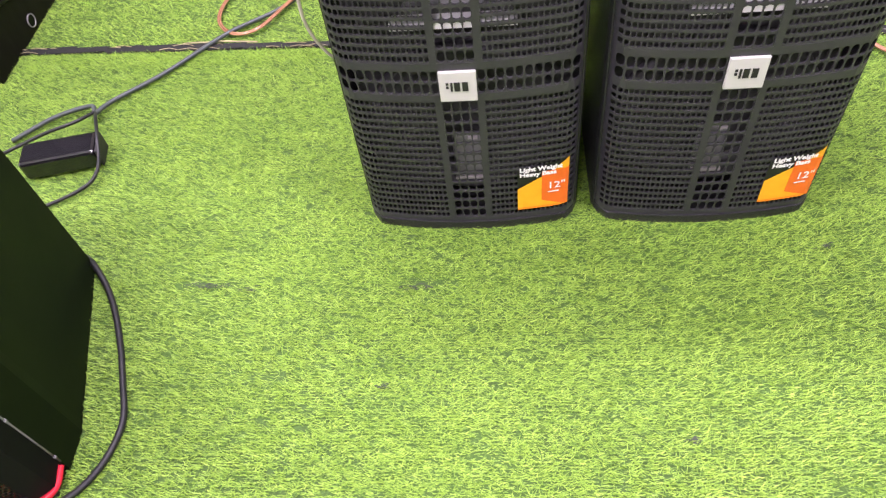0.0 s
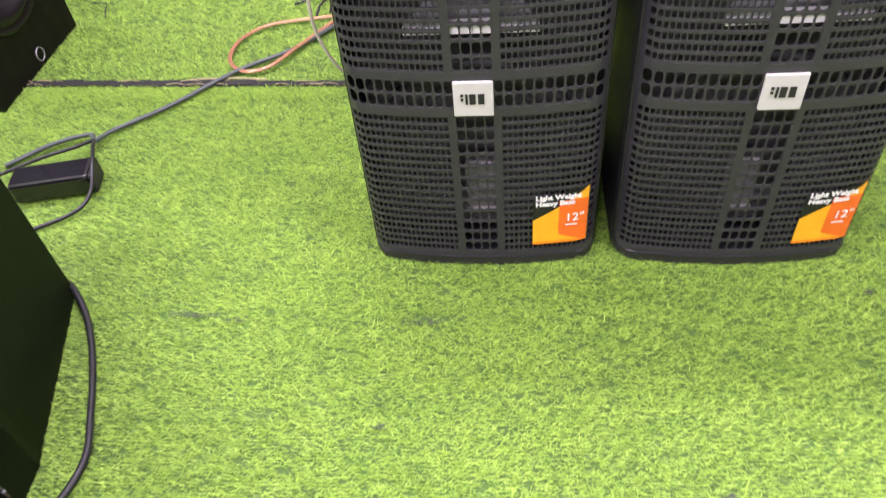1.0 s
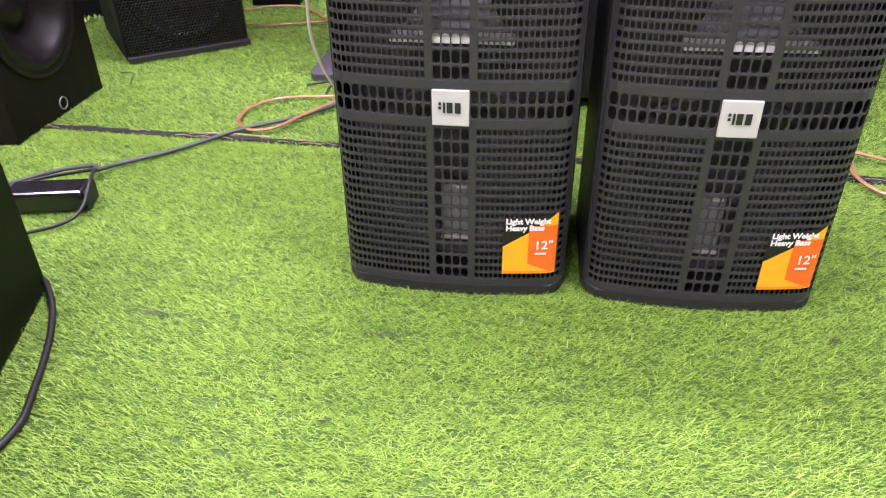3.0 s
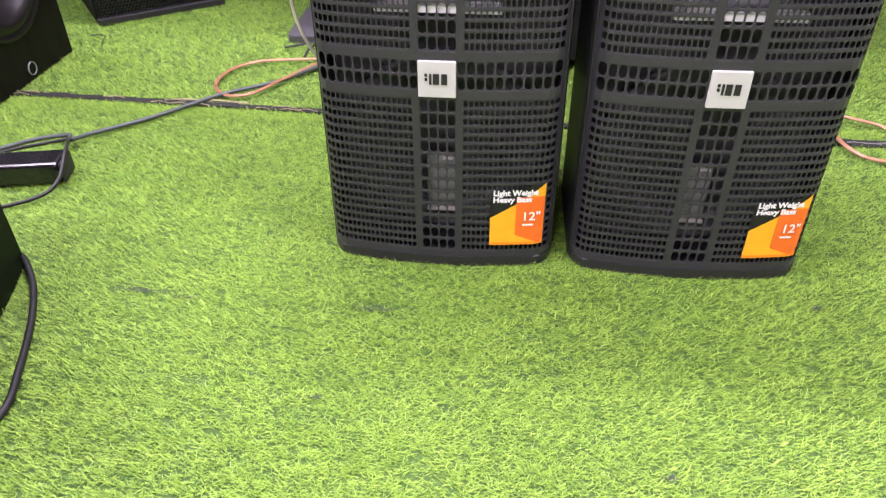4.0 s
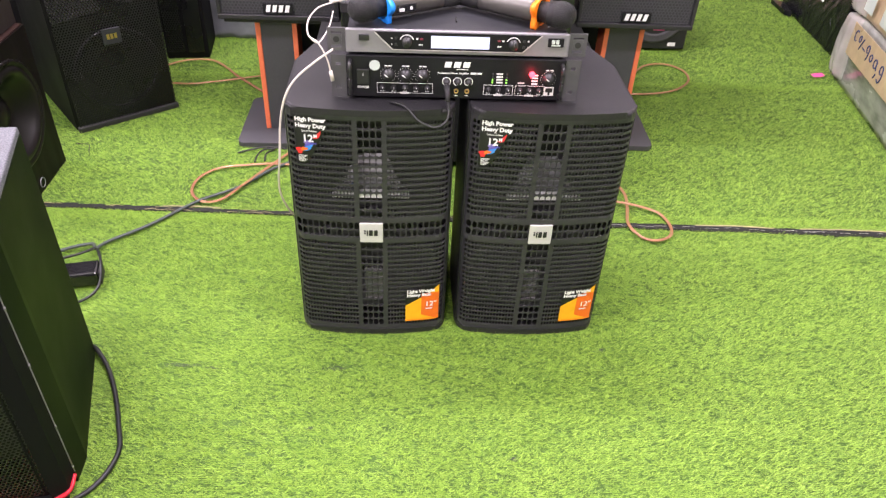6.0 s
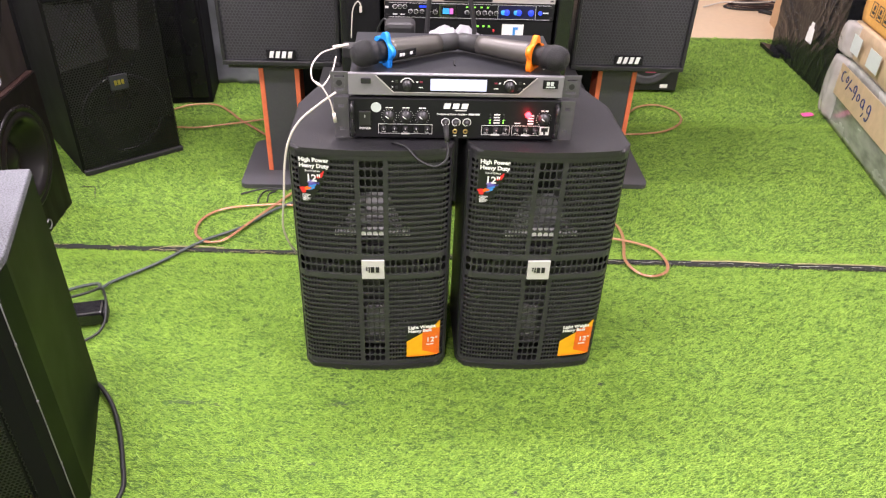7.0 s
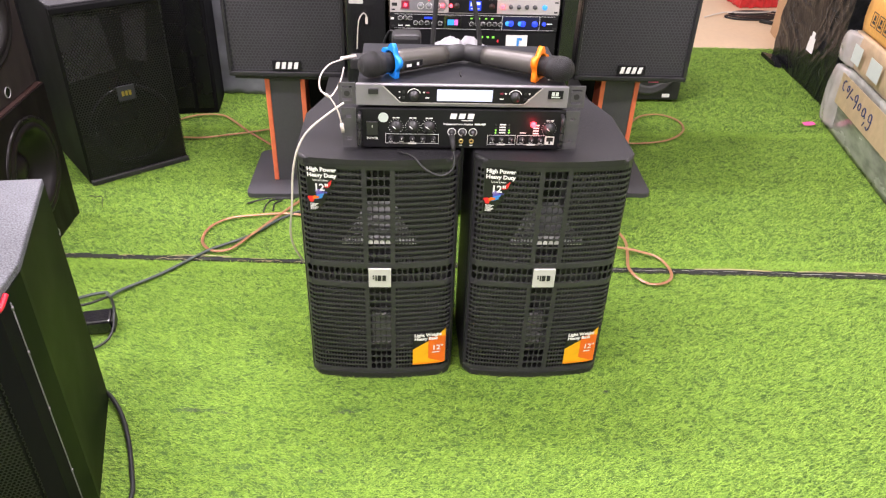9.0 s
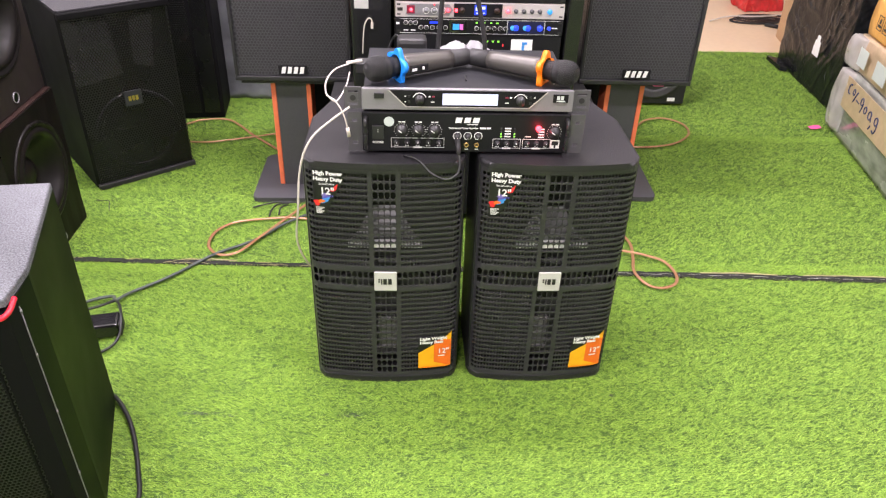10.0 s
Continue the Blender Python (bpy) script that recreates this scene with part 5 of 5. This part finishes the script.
for z in (0.018, 0.568):
    rt = bmesh.new()
    tube(rt, [(-0.212, 0.040, z + 0.014), (-0.208, 0.016, z + 0.004), (-0.195, 0.001, z + 0.001), (-0.17, -0.010, z), (-0.08, -0.015, z), (0.0, -0.016, z), (0.08, -0.015, z), (0.165, -0.010, z), (0.195, 0.001, z + 0.001), (0.208, 0.016, z + 0.004), (0.212, 0.040, z + 0.014)], 0.0048, seg=8)
    part("red_trim", rt, M_TRIM, gb, "glossy red trim strip")
part("side_cheek", prism(bmesh.new(), [(0.18, -0.004), (0.2075, 0.012), (0.2118, 0.043), (0.200, 0.043)], 0.02, 0.575), M_MATT, gb)
part("base_rim", prism(bmesh.new(), [(-0.2, 0.03), (-0.203, 0.008), (-0.17, -0.008), (0, -0.014), (0.17, -0.008), (0.203, 0.008), (0.2, 0.03)], 0.002, 0.013), M_RUBBER, gb)
sl = bmesh.new()
tube(sl, [(0.2125, 0.044, 0.035), (0.2125, 0.044, 0.3), (0.2125, 0.044, 0.562)], 0.0012, seg=6, steps=4)
for z in (0.05, 0.17, 0.33, 0.46, 0.552):
    cyl(sl, (0.2125, 0.044, z - 0.003), (0.2125, 0.044, z + 0.003), 0.0022, seg=8)
part("silver_seam", sl, M_SILVER, gb, "thin silver seam with rivets")
part("felt_scuff", tube(bmesh.new(), [(0.10, 0.150, 0.5975), (0.108, 0.156, 0.598), (0.116, 0.155, 0.5975)], 0.0016, seg=6), M_INK, gb)


# ---- stacked wooden woofer cabinets ----
def woofer_cabinet(m, h, label, badge_z, veneer):
    """Faces +x; local y runs along the face. The front board has a round opening for the cone."""
    t = thing("woofer_cabinet", m, label, "speaker", "stacked woofer cabinets")
    part("body", box(-0.36, -0.0905, 0.0, 0.36, 0.0, h), veneer, t)
    cy, cz, hole = 0.172, h * 0.57, 0.150
    turns = sorted([2 * math.pi * k / 48 for k in range(48)] + [math.atan2(z - cz, y - cy) % (2 * math.pi) for y in (0.0, 0.36) for z in (0.0, h)])
    b = bmesh.new()
    rings = []
    for a in turns:
        c, sn = math.cos(a), math.sin(a)
        reach = min((0.36 - cy) / c if c > 1e-9 else cy / -c if c < -1e-9 else 9, (h - cz) / sn if sn > 1e-9 else cz / -sn if sn < -1e-9 else 9)
        rim, edge = (cy + hole * c, cz + hole * sn), (cy + reach * c, cz + reach * sn)
        rings.append([b.verts.new((x, y, z)) for x, (y, z) in ((-0.09, rim), (0.0, rim), (0.0, edge), (-0.09, edge))])
    for p, q in zip(rings, rings[1:] + rings[:1]):
        for i in range(3):
            b.faces.new((p[i], p[i + 1], q[i + 1], q[i]))
    part("front_board", b, veneer, t)
    part("top_board", box(-0.36, -0.004, 0.003, 0.357, h + 0.0005, h + 0.004), M_BROWN, t, "red-brown top")
    w = bmesh.new()
    lathe(w, (0.0005, cy, cz), (1, 0, 0), [(0, 0.156), (0.004, 0.156), (0.006, 0.152), (0.006, 0.144), (0.001, 0.140), (0.006, 0.133), (0.009, 0.124), (0.006, 0.115), (-0.004, 0.108),
                                           (-0.020, 0.094), (-0.038, 0.074), (-0.052, 0.054), (-0.050, 0.050), (-0.038, 0.042), (-0.030, 0.028), (-0.027, 0.012), (-0.0265, 0.0)], 56)
    part("woofer", w, M_DARKCONE, t, "dark woofer cone with a rubber surround")
    g = bmesh.new()
    lathe(g, (0.0005, 0.187, badge_z), (1, 0, 0), [(0, 0.0155), (0.003, 0.0155), (0.003, 0.0138), (0.001, 0.0132)], 28)
    port = part("round_badge", g, M_SILVER, t, "small round badge with a thin chrome ring")
    part("disc", cyl(bmesh.new(), (0.0002, 0.187, badge_z), (0.0012, 0.187, badge_z), 0.0131, seg=28), M_GREENBOX, port)
    return t


woofer_cabinet(pose(-1.0, 1.427, 0.003), 0.452, "dark brown veneered woofer cabinet standing on the turf", 0.027, M_WOOD)
# The upper cabinet's lit face is painted with the lighter veneer copy.
woofer_cabinet(pose(-1.018, 1.425, 0.462), 0.45, "brown veneered woofer cabinet stacked on another, coloured lighter for its lit face", 0.030, M_WOOD_LIT)


# ---- power brick and cables on the turf ----
pb = thing("power_brick", pose(-0.757, 1.178, 0.004, 0, 0, 12), "black power brick lying on the turf beside its cable", "power adapter")
part("body", box(-0.075, 0.068, -0.030, 0.030, 0.002, 0.044, bev=0.006), M_GLOSS, pb)
part("cap", box(0.0685, 0.074, -0.028, 0.028, 0.003, 0.042, bev=0.003), M_RUBBER, pb)
c = thing("power_cable", pose(0, 0, 0), "grey-black power cable running across the turf", "cable")
part("cable", tube(bmesh.new(), [(-0.90, 1.24, 0.010), (-0.83, 1.30, 0.014), (-0.76, 1.325, 0.018), (-0.738, 1.30, 0.022), (-0.72, 1.345, 0.013), (-0.63, 1.43, 0.011), (-0.522, 1.552, 0.012), (-0.416, 1.634, 0.012), (-0.332, 1.74, 0.012), (-0.22, 1.84, 0.01)], 0.0048), M_GREYCAB, c)
part("cable", tube(bmesh.new(), [(-0.738, 1.30, 0.022), (-0.708, 1.25, 0.048), (-0.682, 1.19, 0.052), (-0.678, 1.14, 0.024), (-0.705, 1.10, 0.012), (-0.80, 1.04, 0.010)], 0.0036), M_CABLE, c)
part("cable", tube(bmesh.new(), [(-0.90, 1.19, 0.02), (-0.82, 1.235, 0.03), (-0.765, 1.26, 0.034), (-0.738, 1.30, 0.024)], 0.0036), M_CABLE, c)
c = thing("speaker_cable", pose(0, 0, 0), "thick black cable curving on the turf round a cabinet's foot", "cable")
part("cable", tube(bmesh.new(), [(-0.64, 0.945, 0.012), (-0.61, 0.920, 0.02), (-0.57, 0.87, 0.014), (-0.533, 0.80, 0.010), (-0.497, 0.71, 0.010), (-0.475, 0.63, 0.010), (-0.505, 0.546, 0.010), (-0.596, 0.484, 0.010), (-0.70, 0.42, 0.010)], 0.0052), M_CABLE, c)


def copper(pts, label):
    t = thing("copper_cable", pose(0, 0, 0), label, "cable", "copper speaker cables")
    part("core", tube(bmesh.new(), pts, 0.0024, offset=(0.0025, 0)), M_COPPER, t)
    part("core", tube(bmesh.new(), pts, 0.0024, offset=(-0.0025, 0)), M_COPPER, t)


copper([(-0.18, 1.74, 0.012), (-0.298, 1.775, 0.012), (-0.40, 1.768, 0.012), (-0.50, 1.742, 0.012), (-0.551, 1.68, 0.012), (-0.553, 1.60, 0.012), (-0.51, 1.55, 0.012), (-0.455, 1.56, 0.014), (-0.405, 1.64, 0.016), (-0.345, 1.75, 0.014), (-0.29, 1.85, 0.012), (-0.24, 1.93, 0.012)],
       "clear-jacketed copper speaker cable looped on the turf")
copper([(0.76, 1.75, 0.012), (0.797, 1.64, 0.012), (0.788, 1.55, 0.014), (0.770, 1.46, 0.016), (0.795, 1.40, 0.012), (0.835, 1.382, 0.012), (0.882, 1.405, 0.012), (0.898, 1.455, 0.012), (0.880, 1.52, 0.014), (0.83, 1.555, 0.014), (0.785, 1.57, 0.016), (0.70, 1.60, 0.012)],
       "clear-jacketed copper speaker cable looped on the turf")
copper([(0.90, 2.42, 0.012), (0.98, 2.365, 0.012), (1.09, 2.37, 0.012), (1.19, 2.41, 0.012), (1.268, 2.50, 0.012), (1.275, 2.60, 0.012), (1.21, 2.665, 0.012), (1.12, 2.64, 0.014), (1.06, 2.58, 0.012), (0.98, 2.56, 0.012)],
       "clear-jacketed copper speaker cable coiled on the turf")
copper([(-0.88, 2.52, 0.012), (-0.80, 2.585, 0.012), (-0.70, 2.588, 0.012), (-0.63, 2.52, 0.012), (-0.57, 2.44, 0.012), (-0.48, 2.34, 0.012), (-0.42, 2.27, 0.014), (-0.37, 2.2, 0.026)],
       "clear-jacketed copper speaker cable running across the turf")
copper([(-0.85, 2.37, 0.012), (-0.74, 2.362, 0.012), (-0.64, 2.385, 0.014), (-0.53, 2.425, 0.014), (-0.44, 2.46, 0.014), (-0.35, 2.48, 0.012)],
       "clear-jacketed copper speaker cable running across the turf")
solid("loose_thread", tube(bmesh.new(), [(-1.0, 1.885, 0.011), (-0.975, 1.88, 0.013), (-0.954, 1.873, 0.014), (-0.945, 1.845, 0.012), (-0.933, 1.812, 0.009)], 0.0014, seg=5), M_CABLE, "short black thread lying on the turf", "thread")
c = thing("cable_ends", pose(0, 0, 0), "loose black cable ends lying on the turf", "cable")
part("strand", tube(bmesh.new(), [(-0.46, 1.845, 0.010), (-0.42, 1.865, 0.012), (-0.37, 1.88, 0.014), (-0.30, 1.875, 0.012)], 0.003), M_CABLE, c)
part("strand", tube(bmesh.new(), [(-0.395, 1.79, 0.008), (-0.39, 1.82, 0.018), (-0.375, 1.86, 0.016), (-0.34, 1.875, 0.012)], 0.003), M_CABLE, c)
part("strand", tube(bmesh.new(), [(-0.365, 1.80, 0.008), (-0.362, 1.83, 0.018), (-0.345, 1.86, 0.014)], 0.003), M_CABLE, c)
part("strand", tube(bmesh.new(), [(-0.43, 2.33, 0.010), (-0.445, 2.40, 0.018), (-0.44, 2.50, 0.04), (-0.40, 2.56, 0.05), (-0.36, 2.53, 0.03)], 0.0045), M_CABLE, c)


# ---- cartons and wrapped goods ----
turn = 9.0


def carton(name, lift, w, d, h, material, label, dx=0.0, dy=0.0):
    t = thing(name, pose(1.935, 2.585, lift, 0, 0, -turn) @ pose(dx, dy, 0), label, "box", "stacked cartons")
    b = bmesh.new()
    bx(b, 0, w, -d, 0, 0, h)
    bmesh.ops.subdivide_edges(b, edges=b.edges[:], cuts=12, use_grid_fill=True)
    for v in b.verts:
        p = v.co
        inside = math.sin(math.pi * min(max(p.z / h, 0), 1))
        v.co += Vector((-0.008 * inside * (1 + noise.noise((p.x * 6, p.y * 6, p.z * 8)) * 1.4) if p.x < 0.001 else 0, 0, 0.004 * noise.noise((p.x * 7, p.y * 7, 3)) if 0.001 < p.z else 0))
    for f in b.faces:
        f.smooth = True
    part("body", b, material, t)
    return t


ca = carton("wrapped_carton", 0.004, 0.42, 0.86, 0.278, M_FILM, "carton in grey creased plastic film with a tan band")
bd = bmesh.new()
bx(bd, -0.019, -0.0165, -0.84, -0.02, 0.135, 0.262)
part("tan_band", bd, M_CARDP, ca, "tan cardboard band with blue marker strokes")
def stroke(pts):
    return part("marker_stroke", tube(bmesh.new(), [(-0.0198, -y, z) for y, z in pts], 0.0027, seg=5, steps=4), M_BLUEINK, ca, "blue marker stroke")


def ring_pts(y, z, ry, rz, a0=0, a1=360):
    return [(y + ry * math.cos(math.radians(a)), z + rz * math.sin(math.radians(a))) for a in np.linspace(a0, a1, 9)]


stroke(ring_pts(0.105, 0.224, 0.016, 0.020, 60, 300))
stroke(ring_pts(0.148, 0.226, 0.009, 0.012))
stroke([(0.185, 0.238), (0.172, 0.215), (0.160, 0.190)])
stroke([(0.188, 0.208), (0.205, 0.206), (0.220, 0.205)])
stroke(ring_pts(0.245, 0.222, 0.012, 0.014))
stroke([(0.257, 0.222), (0.256, 0.200), (0.248, 0.180)])
stroke(ring_pts(0.292, 0.206, 0.012, 0.013))
stroke(ring_pts(0.342, 0.204, 0.014, 0.016))
stroke([(0.356, 0.216), (0.357, 0.198), (0.364, 0.186)])
stroke([(0.372, 0.176), (0.368, 0.166), (0.362, 0.158)])
stroke(ring_pts(0.408, 0.206, 0.014, 0.015))
stroke([(0.422, 0.206), (0.424, 0.180), (0.412, 0.160), (0.395, 0.166)])


def film_corner(parent, z0, z1, seed):
    """Loose whitish film bulging round the end of a carton."""
    b = bmesh.new()
    bx(b, -0.024, 0.30, -0.075, 0.022, z0, z1)
    bmesh.ops.subdivide_edges(b, edges=b.edges[:], cuts=14, use_grid_fill=True)
    for v in b.verts:
        p = v.co.copy()
        u = (p.z - z0) / (z1 - z0)
        swell = max(0.0, math.sin(math.pi * u)) ** 0.5
        edge = max(0.0, min(1.0, (p.y + 0.075) / 0.05))
        crease = noise.ridged_multi_fractal((p.x * 14, p.y * 20 + seed, p.z * 11), 0.9, 2.0, 3, 1.0, 2.0) - 1.0
        v.co.x += (0.016 * (1 - edge) if p.x < 0.0 else 0) - 0.012 * swell * edge * (1 if p.x < 0.0 else 0) + 0.005 * crease * edge
        v.co.y += 0.022 * swell * (1 if p.y > 0.0 else 0.1) * (0.6 + 0.4 * crease)
    for f in b.faces:
        f.smooth = True
    return part("film_fold", b, M_CLEARFILM, parent, "loose whitish film round the carton's end")


film_corner(ca, 0.02, 0.276, 3.0)
cb = carton("wrapped_carton", 0.290, 0.40, 0.80, 0.138, M_CARDP, "tan carton under clear film with white labels, stacked", 0.004, 0.004)
for ya, yb in ((-0.16, -0.075), (-0.36, -0.25)):
    part("paper_label", box(-0.023, -0.0215, ya, yb, 0.035, 0.105), M_DOT, cb, "white paper label")
film_corner(cb, 0.004, 0.132, 9.0)
cc = carton("yellow_carton", 0.436, 0.36, 0.62, 0.145, M_CARDY, "yellow-brown carton with black handling symbols, stacked on others", 0.012, -0.012)
sy = bmesh.new()
for k in range(5):
    ya = -0.10 - 0.062 * k
    for q in ((ya - 0.046, ya, 0.045, 0.048), (ya - 0.046, ya, 0.097, 0.10), (ya - 0.003, ya, 0.0485, 0.0965), (ya - 0.046, ya - 0.043, 0.0485, 0.0965), (ya - 0.036, ya - 0.010, 0.056, 0.066), (ya - 0.030, ya - 0.016, 0.070, 0.088)):
        bx(sy, -0.0205, -0.0195, q[0], q[1], q[2], q[3])
part("handling_symbols", sy, M_INK, cc, "printed black symbols")

cr = wrapped("wrapped_crate", 0.55, 0.70, 0.85, M_BAG, 0.010, "tall crate wrapped in glossy creased black plastic", "crate", pose(2.03, 2.81, 0.0, 0, 0, -4), 9.0, 90, True)
lab = bmesh.new()
for za, zb, w in ((-0.05, -0.01, 0.034), (-0.01, 0.02, 0.030), (0.02, 0.045, 0.016)):
    bx(lab, -0.0292, -0.0280, 0.235 - w, 0.235 + w, 0.235 + za, 0.235 + zb)
part("torn_label", lab, M_PRINT, cr, "torn white paper label")
fl = bmesh.new()
prism(fl, [(-0.05, 0.52), (-0.02, 0.50), (-0.005, 0.66), (-0.06, 0.70)], 0.010, 0.03)
part("film_flap", fl, M_BAG, cr)
# fine pale strands: glints on the tight film's creases, put in as coloured shape
cz = bmesh.new()
for k in range(110):
    y0, z0 = random.uniform(0.03, 0.66), random.uniform(0.06, 0.80)
    a, ln = random.choice((0.5, -0.6, 1.2, -1.25, 2.2)) + random.uniform(-0.35, 0.35), random.uniform(0.012, 0.085)
    y1, z1 = min(max(y0 + ln * math.cos(a), 0.01), 0.69), min(max(z0 + ln * math.sin(a), 0.02), 0.84)
    bend = random.uniform(-0.012, 0.012)
    tube(cz, [(-0.007, y0, z0), (-0.011, (y0 + y1) / 2 + bend, (z0 + z1) / 2 + bend), (-0.007, y1, z1)], 0.0006 * random.uniform(0.5, 1.2), seg=5, steps=3)
tagged(part("crease", cz, M_EAR, cr), "pale strands standing for glints on the black film's creases", kind="stuff")

fp = thing("open_carton", pose(2.235, 3.745, -0.012, 0, 0, -11), "open brown cardboard carton standing on the beige floor", "box")
part("side", box(0.0, 0.006, 0.0, 0.27, 0.0, 0.30), M_CARD, fp)
part("side", box(0.0065, 0.4, 0.0, 0.006, 0.0, 0.30), M_CARD, fp)
part("side", box(0.0065, 0.4, 0.264, 0.27, 0.0, 0.30), M_CARD, fp)
part("side", box(0.394, 0.4, 0.0065, 0.2635, 0.0, 0.30), M_CARD, fp)
part("bottom", box(0.0065, 0.3935, 0.0065, 0.2635, 0.0, 0.006), M_CARD, fp)
wrapped("red_bag", 0.26, 0.20, 0.14, M_REDBAG, 0.015, "crumpled red plastic bag on the floor", "bag", pose(2.30, 4.53, -0.012, 0, 0, 8), 12.0)
c = thing("cable_tangle", pose(2.27, 4.30, -0.012), "tangle of dark and white cables on the beige floor", "cable")
for k in range(3):
    pts = [(0.16 * math.cos(a + k) + 0.03 * k, 0.06 * math.sin(a * 1.0 + k) + 0.02 * k, 0.008 + 0.006 * k) for a in [0.8 * j for j in range(9)]]
    part("loop", tube(bmesh.new(), pts, 0.006), M_BROWN if k else M_CABLE, c)
part("white_lead", tube(bmesh.new(), [(-0.3, -0.02, 0.008), (-0.15, 0.05, 0.02), (0.0, 0.02, 0.03), (0.2, 0.1, 0.02), (0.35, 0.25, 0.008)], 0.005), M_WCABLE, c)
part("plug", cyl(bmesh.new(), (0.03, -0.09, 0.012), (0.10, -0.15, 0.012), 0.012), M_CABLE, c)
sc = bmesh.new()
plate(sc, [(-0.028, -0.012), (0.0, -0.015), (0.028, -0.010), (0.027, 0.012), (0.004, 0.014), (-0.027, 0.010)], 0.0, 0.002)
solid("pink_scrap", sc, M_PINK, "small bright pink plastic scrap on the turf", "scrap", m=pose(1.86, 2.587, 0.014, -90 + 8, 0, 10))
